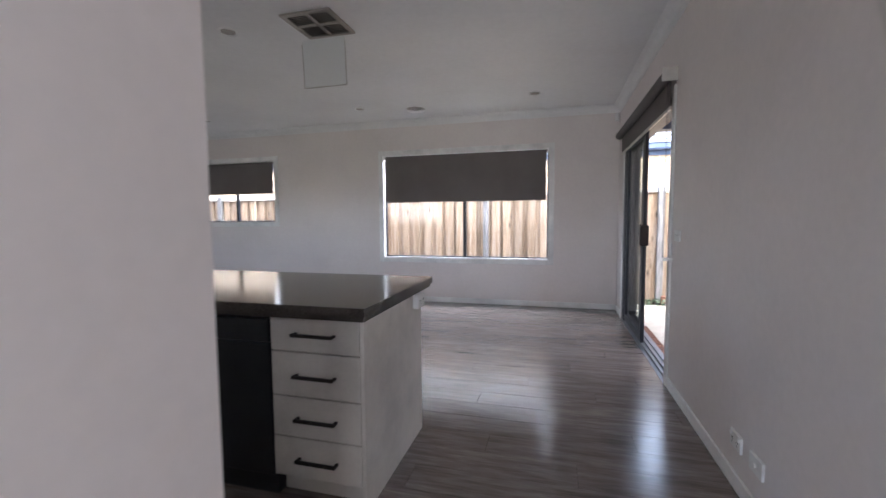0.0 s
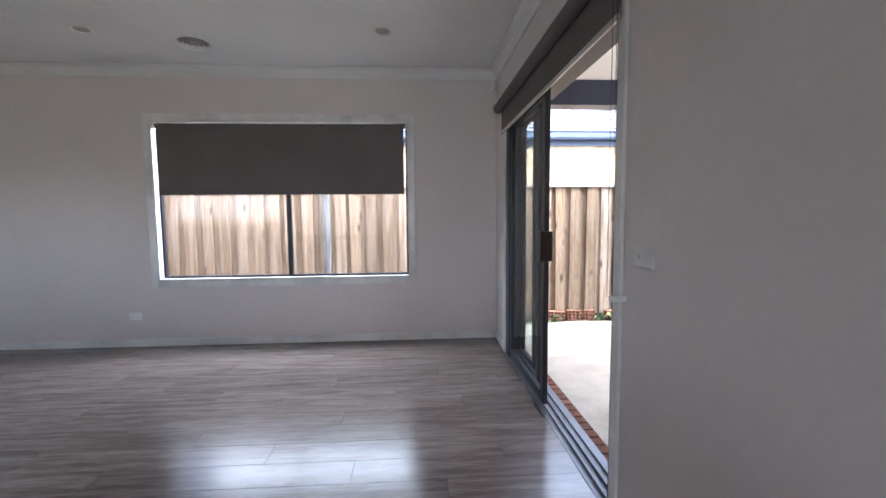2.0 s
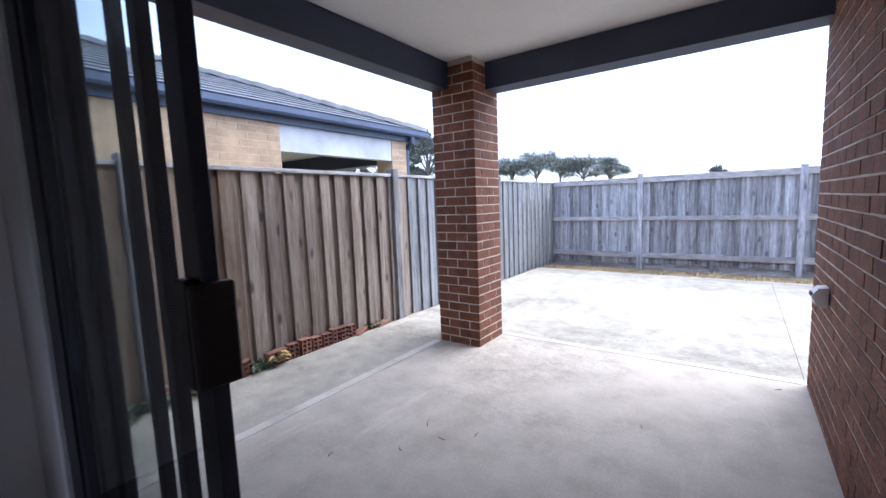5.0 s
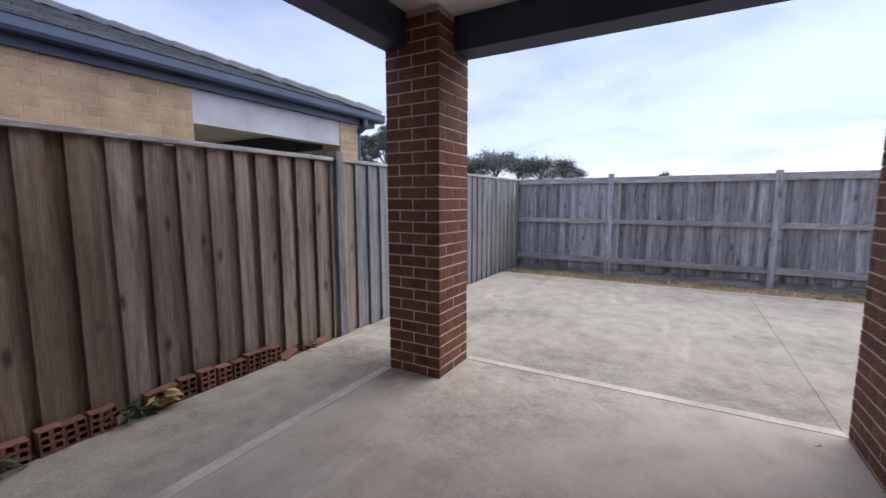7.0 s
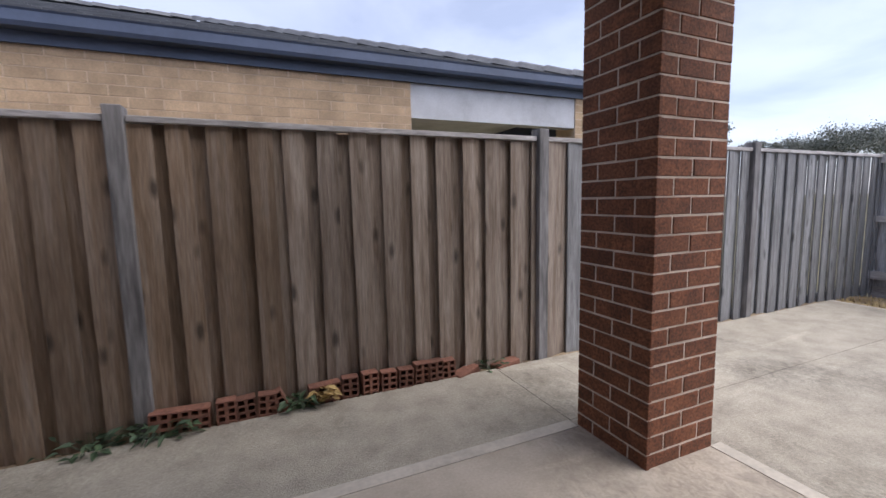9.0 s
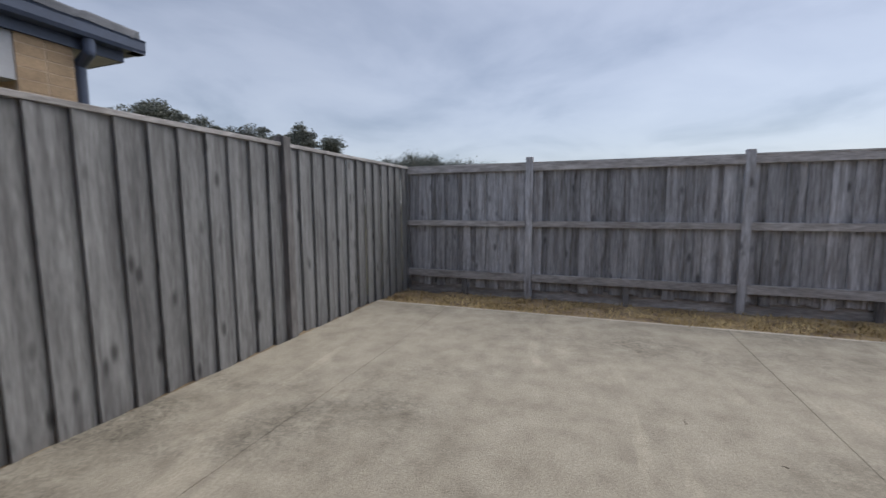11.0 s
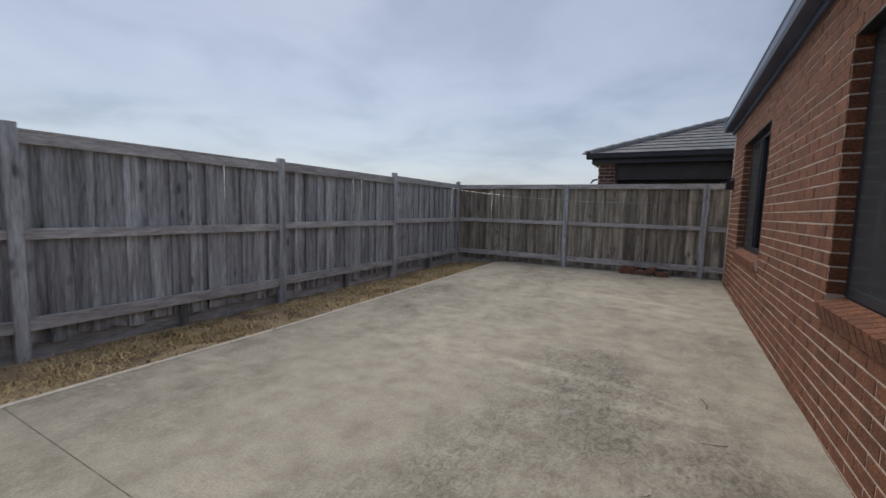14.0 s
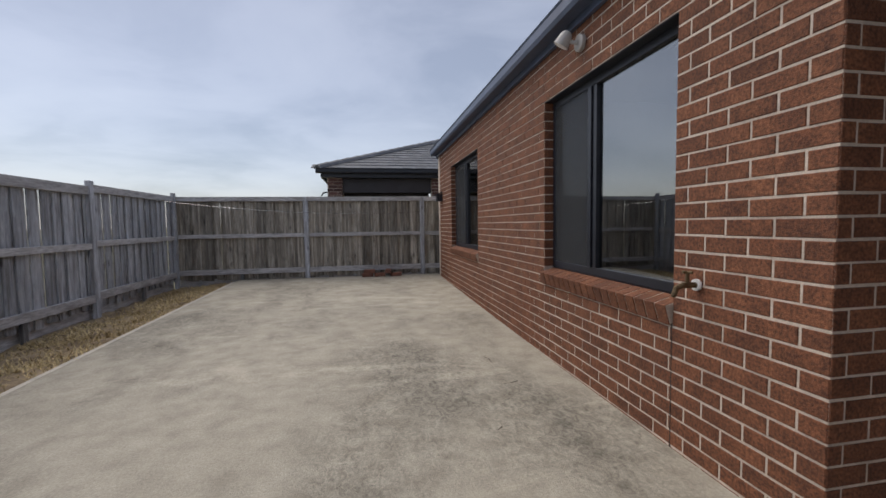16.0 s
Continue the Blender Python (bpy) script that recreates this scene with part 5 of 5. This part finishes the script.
part("downpipe", pipe(bmesh.new(), [(7.02, NY - 0.08, 2.55), (7.02, NY - 0.08, 2.44), (7.02, NY + 0.06, 2.36), (7.02, NY + 0.06, -0.1)], 0.045), STEELBLUE, n1, "blue-grey downpipe")
hp = Heap()
for c in range(31):
    z = -0.1 + c * 0.086 + 0.043
    if z > 2.44:
        break
    xx = -3.0 - (0.12 if c % 2 else 0)
    while xx < 4.5:
        p, q = max(-3.0, xx), min(4.495, xx + 0.23)
        xx += 0.24
        if q - p > 0.03:
            hp.add(Matrix.Translation(((p + q) / 2, NY - 0.003, z)), q - p, 0.02, 0.077)
    for p, q in ((6.585, 6.76), (6.77, 6.945)):
        hp.add(Matrix.Translation(((p + q) / 2, NY - 0.003, z)), q - p, 0.02, 0.077)
hp.finish("brickwork", CREAM_BRICK, n1, "cream face brickwork")
part("porch_beam", boxes((4.51, 6.69, NY + 3.4, NY + 3.6, 2.0, 2.37), bevel=0.004), BEAM, n1, "dark beam at the porch's far side")
PITCH = 0.385


def tile_mesh(key, w, l, mat):
    k = ("tile", key)
    if k not in PIECES:
        bm = bmesh.new()
        box(bm, -w / 2, w / 2, 0, l, -0.012, 0.012, bevel=0)
        me = bpy.data.meshes.new("roof_tile")
        bm.to_mesh(me)
        bm.free()
        me.materials.append(mat)
        PIECES[k] = me
    return PIECES[k]


def hip_face(parent, eave_a, eave_b, up, rows, hip_a, hip_b, gauge=0.32, tile_w=0.33):
    """Courses of tiles from an eave line upwards. up: horizontal direction; hip_a, hip_b: inset a metre of run at each end."""
    ea, eb, up = Vector(eave_a), Vector(eave_b), Vector(up)
    L = (eb - ea).length
    along = (eb - ea) / L
    slope = math.atan(PITCH)
    for r in range(rows):
        run = r * gauge * math.cos(slope)
        s0, s1 = hip_a * run, L - hip_b * run
        k = int((s1 - s0) / tile_w) + 1
        off = (tile_w / 2 if r % 2 else 0)
        for i in range(k):
            c = s0 + off + (i + 0.5) * tile_w
            if c > s1:
                continue
            p = ea + along * c + up * run + Vector((0, 0, run * PITCH + 0.03))
            ang = math.atan2(up.y, up.x) - math.pi / 2
            m = Matrix.Translation(p) @ Matrix.Rotation(ang, 4, 'Z') @ Matrix.Rotation(slope - 0.05, 4, 'X')
            ob = new("roof_tile", tile_mesh("std", tile_w - 0.006, gauge + 0.07, ROOF_TILE))
            ob.parent = parent
            ob.matrix_basis = m


def ridge_caps(parent, p, q, step=0.36):
    p, q = Vector(p), Vector(q)
    d = q - p
    n = int(d.length / step)
    for i in range(n):
        c = p + d * (i + 0.5) / n
        bm = bmesh.new()
        mm = Matrix.Translation(c) @ d.to_track_quat('Y', 'Z').to_matrix().to_4x4()
        prof = [(-0.12, -0.05), (-0.07, 0.02), (0, 0.05), (0.07, 0.02), (0.12, -0.05)]
        a_ = [bm.verts.new(mm @ Vector((x, -step / 2 - 0.02, z))) for x, z in prof]
        b_ = [bm.verts.new(mm @ Vector((x, step / 2 + 0.01, z + 0.018))) for x, z in prof]
        for k in range(4):
            bm.faces.new((a_[k], a_[k + 1], b_[k + 1], b_[k]))
        bm.faces.new(a_)
        part("ridge_cap", bm, ROOF_TILE, parent)


rb = bmesh.new()
c0, c1, c2, c3 = (7.40, NY - 0.08, 2.64), (-8.3, NY - 0.08, 2.64), (-8.3, 19.6, 2.64), (7.40, 19.6, 2.64)
rr = (19.6 - NY + 0.08) / 2
r0, r1 = (7.40 - rr, NY - 0.08 + rr, 2.64 + rr * PITCH), (-8.3 + rr, NY - 0.08 + rr, 2.64 + rr * PITCH)
vs = [rb.verts.new(p) for p in (c0, c1, c2, c3, r0, r1)]
for q in ((0, 1, 5, 4), (1, 2, 5), (2, 3, 4, 5), (3, 0, 4)):
    rb.faces.new([vs[i] for i in q])
roof1 = part("roof", rb, ROOF_TILE, n1)
hip_face(roof1, c0, (-1.5, NY - 0.08, 2.64), (0, 1, 0), 15, 1.0, 0.0)
ridge_caps(roof1, Vector(c0) + Vector((0, 0, 0.06)), Vector(r0) + Vector((0, 0, 0.06)))
ridge_caps(roof1, Vector(r0) + Vector((0, 0, 0.06)), Vector(r1) + Vector((0, 0, 0.06)))

n2 = thing("neighbour_house", (0, 0, 0), "dark brick house with grey tiled roof and wide shaded opening", "house")
MY = -6.0
part("wall", boxes((7.20, 7.58, MY - 0.2, MY, -0.2, 2.42), (4.3, 4.86, MY - 0.2, MY, -0.2, 2.42), (0.0, 4.3, MY - 0.2, MY, -0.2, 2.42), (7.38, 7.58, -14, MY - 0.2, -0.2, 2.42), (0.0, 7.38, -14.2, -14.0, -0.2, 2.42)), MORTAR, n2)
hp = Heap()
for c in range(28):
    z = 0.043 + c * 0.086
    for s in ((7.20, 7.58), (4.3, 4.86)):
        xx = s[0] - (0.12 if c % 2 else 0)
        while xx < s[1]:
            p, q = max(s[0], xx), min(s[1], xx + 0.23)
            xx += 0.24
            if q - p > 0.03:
                hp.add(Matrix.Translation(((p + q) / 2, MY + 0.006, z)) @ Matrix.Rotation(math.pi, 4, 'Z'), q - p, 0.02, 0.076)
hp.finish("brickwork", BLUE_BRICK, n2, "mottled dark brickwork")
# near-black sheet paints the opening's shade; the header shares its colour
part("shutter", boxes((4.86, 7.20, MY - 0.6, MY - 0.55, -0.2, 2.3), (4.86, 7.20, MY - 0.5, MY - 0.1, 2.05, 2.42)), RECESS_SHADE, n2, "dark shaded recess and header")
part("fascia", boxes((-0.2, 7.72, MY + 0.10, MY + 0.13, 2.42, 2.60), (7.70, 7.73, -14.2, MY + 0.10, 2.42, 2.60)), FRAME, n2)
part("soffit", boxes((-0.2, 7.70, MY, MY + 0.10, 2.42, 2.44)), FRAME, n2)
part("gutter", gutter_profile((-0.2, MY + 0.131, 2.52), (7.84, MY + 0.131, 2.52), (0, 1, 0)), FRAME, n2)
part("bracket", pipe(bmesh.new(), [(7.58, MY + 0.05, 2.05), (7.68, MY + 0.06, 2.03), (7.72, MY + 0.06, 1.97)], 0.02), FRAME, n2)
rb = bmesh.new()
e0, e1, e2, e3 = (7.80, MY + 0.2, 2.62), (-0.3, MY + 0.2, 2.62), (-0.3, -14.3, 2.62), (7.80, -14.3, 2.62)
hr = 4.05
g0, g1 = (7.80 - hr, MY + 0.2 - hr, 2.62 + hr * PITCH), (-0.3 + hr, MY + 0.2 - hr - 0.1, 2.62 + hr * PITCH)
vs = [rb.verts.new(p) for p in (e0, e1, e2, e3, g0)]
for q in ((0, 1, 4), (1, 2, 4), (2, 3, 4), (3, 0, 4)):
    rb.faces.new([vs[i] for i in q])
roof2 = part("roof", rb, ROOF_TILE, n2)
hip_face(roof2, (3.0, MY + 0.2, 2.62), e0, (0, -1, 0), 12, 0.0, 1.0)
ridge_caps(roof2, Vector(e0) + Vector((0, 0, 0.06)), Vector(g0) + Vector((0, 0, 0.06)))


# ---- far gum trees ----
def gum_tree(at, h, spread, seed, label, bushy=False):
    rg = random.Random(seed)
    t = thing("gum_tree", at, label, "tree", "gum trees beyond the fence")
    tr = bmesh.new()
    at = Vector(at)
    tips = []
    nl = 10 if bushy else 12
    fork = at + Vector((0, 0, h * (0.3 if bushy else 0.5)))
    cyl(tr, at, fork, h * 0.028, h * 0.018, seg=8)
    for i in range(nl):
        an = 6.283 * i / nl + rg.uniform(-0.3, 0.3)
        rad = spread * rg.uniform(0.15, 1)
        tip = at + Vector((rad * math.cos(an), rad * math.sin(an), h * (rg.uniform(0.5, 0.97) if bushy else 0.97 - 0.2 * (rad / spread) ** 2 - rg.uniform(0, 0.22))))
        mid = fork.lerp(tip, 0.5) + Vector((0, 0, h * 0.04))
        cyl(tr, fork, mid, h * 0.012, h * 0.008, seg=6)
        cyl(tr, mid, tip, h * 0.008, h * 0.003, seg=5)
        tips += [tip, mid.lerp(tip, 0.6)]
    part("trunk", tr, BARK, t)
    v, f = [], []
    for tip in tips:
        for k in range(6 if bushy else 5):
            c = tip + Vector((rg.gauss(0, 1), rg.gauss(0, 1), rg.gauss(0, 0.35))) * spread * (0.2 if bushy else 0.16)
            cr = spread * rg.uniform(0.16, 0.28)
            for j in range(130 if bushy else 80):
                d = Vector((rg.gauss(0, 1), rg.gauss(0, 1), 0.0))
                p = c + d * cr * 0.6
                p.z += cr * ((rg.uniform(-0.35, 1.0) if bushy else rg.gauss(0.1, 0.6)) * max(0.25, 1 - 0.2 * d.length_squared))
                s = h * rg.uniform(0.008, 0.016)
                a1 = Vector((rg.uniform(-1, 1), rg.uniform(-1, 1), rg.uniform(-1, 1))).normalized()
                b1 = a1.cross(Vector((rg.uniform(-1, 1), rg.uniform(-1, 1), rg.uniform(-1, 1)))).normalized()
                n = len(v)
                v += [tuple(p + a1 * s), tuple(p + b1 * s * 0.5), tuple(p - a1 * s), tuple(p - b1 * s * 0.5)]
                f.append((n, n + 1, n + 2, n + 3))
    me = bpy.data.meshes.new("crown")
    me.from_pydata(v, [], f)
    me.materials.append(GUM_HAZED)
    cr = new("crown", me)
    cr.parent = t
    cr.matrix_parent_inverse = t.matrix_world.inverted()


TREES = [
    (54.0, 70, 15.0, 5.0, True), (50.5, 70, 14.2, 4.2, True), (47.8, 66, 13.2, 1.4, True), (44.0, 75, 13.9, 4.2, True), (41.0, 74, 13.4, 3.6, True), (38.4, 70, 13.9, 2.6, False), (34.9, 70, 12.6, 2.6, False),
    (30.2, 80, 9.4, 2.4, True), (26.5, 82, 10.2, 4.0, False), (23.2, 80, 10.9, 4.6, False), (20.0, 84, 11.2, 4.6, False), (17.0, 82, 10.2, 4.2, False), (13.8, 84, 9.5, 3.4, False), (2.0, 85, 6.8, 1.6, False), (-36.0, 85, 8.2, 2.4, True)]
for i, (bear, dist, top, spread, bushy) in enumerate(TREES):
    bx, by = 4.6 + dist * math.cos(radians(bear)), 5.2 + dist * math.sin(radians(bear))
    gum_tree((bx, by, -0.2), top, spread, 40 + i, "grey-green bushy tree on the horizon" if bushy else "grey-green gum tree with an open crown on the horizon", bushy)

# ---- brick faces of the house ----
COURSE = 0.0795
BRICK_Z = 2.235 - 29 * COURSE
lay_bricks(wall_rear, (REAR_X - 0.005, SIDE_Y, 0), -90, SIDE_Y - END_Y, BRICK_Z, 2.62, [(SIDE_Y - W2[1], SIDE_Y - W2[0], W2[2] - 0.12, W2[3]), (SIDE_Y - W1[1], SIDE_Y - W1[0], W1[2] - 0.12, W1[3])],
           lambda u, z: u < 1.5 or (u < 2.6 and z < 0.8), BRICK, BRICK_MASS, first=1, course=COURSE, pitch=0.222)
lay_bricks(wall_side, (DOOR_OUT, SIDE_Y - 0.005, 0), 0, REAR_X - DOOR_OUT, BRICK_Z, 2.69, [], lambda u, z: u > 2.3, BRICK, BRICK_MASS, course=COURSE, pitch=0.222)
lay_bricks(wall_alfresco, (DOOR_OUT - 0.005, WIN_OUT, 0), -90, WIN_OUT - SIDE_Y, -0.06, 2.69, [(WIN_OUT - DOOR[1], WIN_OUT - DOOR[0], -0.1, DOOR[3])], lambda u, z: u < 0.7, BRICK, BRICK_MASS)
for span, face in ((W1, 1), (W2, 1)):
    for y, turn, oy in ((span[0], 0, 0), (span[1], 180, 0)):
        n = 0
        while BRICK_Z + (n + 0.9) * COURSE < span[3]:
            z = BRICK_Z + (n + 0.5) * COURSE
            n += 1
            if z < span[2]:
                continue
            m = Matrix.Translation((REAR_X - 0.05, y, z)) @ Matrix.Rotation(radians(turn), 4, 'Z') @ Matrix.Translation((0, -0.0165, 0))
            ob = new("brick", brick_piece(0.088, COURSE - 0.01, mat=BRICK))
            ob.parent = wall_rear
            ob.matrix_basis = m

# door step: bricks on edge
for i in range(23):
    y = DOOR[0] + 0.045 + i * 0.0862
    ob = part("brick", box(bmesh.new(), DOOR_OUT - 0.01, DOOR_OUT + 0.10, y - 0.038, y + 0.038, -0.05, 0.048, bevel=0.003), BRICK, step)

# ---- laminate planks ----
PW, PL = 0.192, 1.26
row = 0
y = -1.6
while y < WIN_Y:
    x = -7.15 - (row * 0.47 % PL)
    y1 = min(y + PW, WIN_Y - 0.004)
    while x < DOOR_X:
        xa, xb = max(x, -7.15), min(x + PL, DOOR_X - 0.004)
        x += PL
        if xb - xa < 0.05 or y1 - y < 0.02:
            continue
        key = ("plank", round(xb - xa, 3), round(y1 - y, 3))
        if key not in PIECES:
            bm = box(bmesh.new(), 0.001, xb - xa - 0.001, 0.001, y1 - y - 0.001, -0.011, 0.0)
            me = bpy.data.meshes.new("plank")
            bmesh.ops.recalc_face_normals(bm, faces=bm.faces)
            bm.to_mesh(me)
            bm.free()
            me.materials.append(LAMINATE)
            PIECES[key] = me
        ob = new("plank", PIECES[key])
        ob.parent = floor_base
        ob.matrix_basis = Matrix.Translation((xa, y, FLOOR))
    y += PW
    row += 1
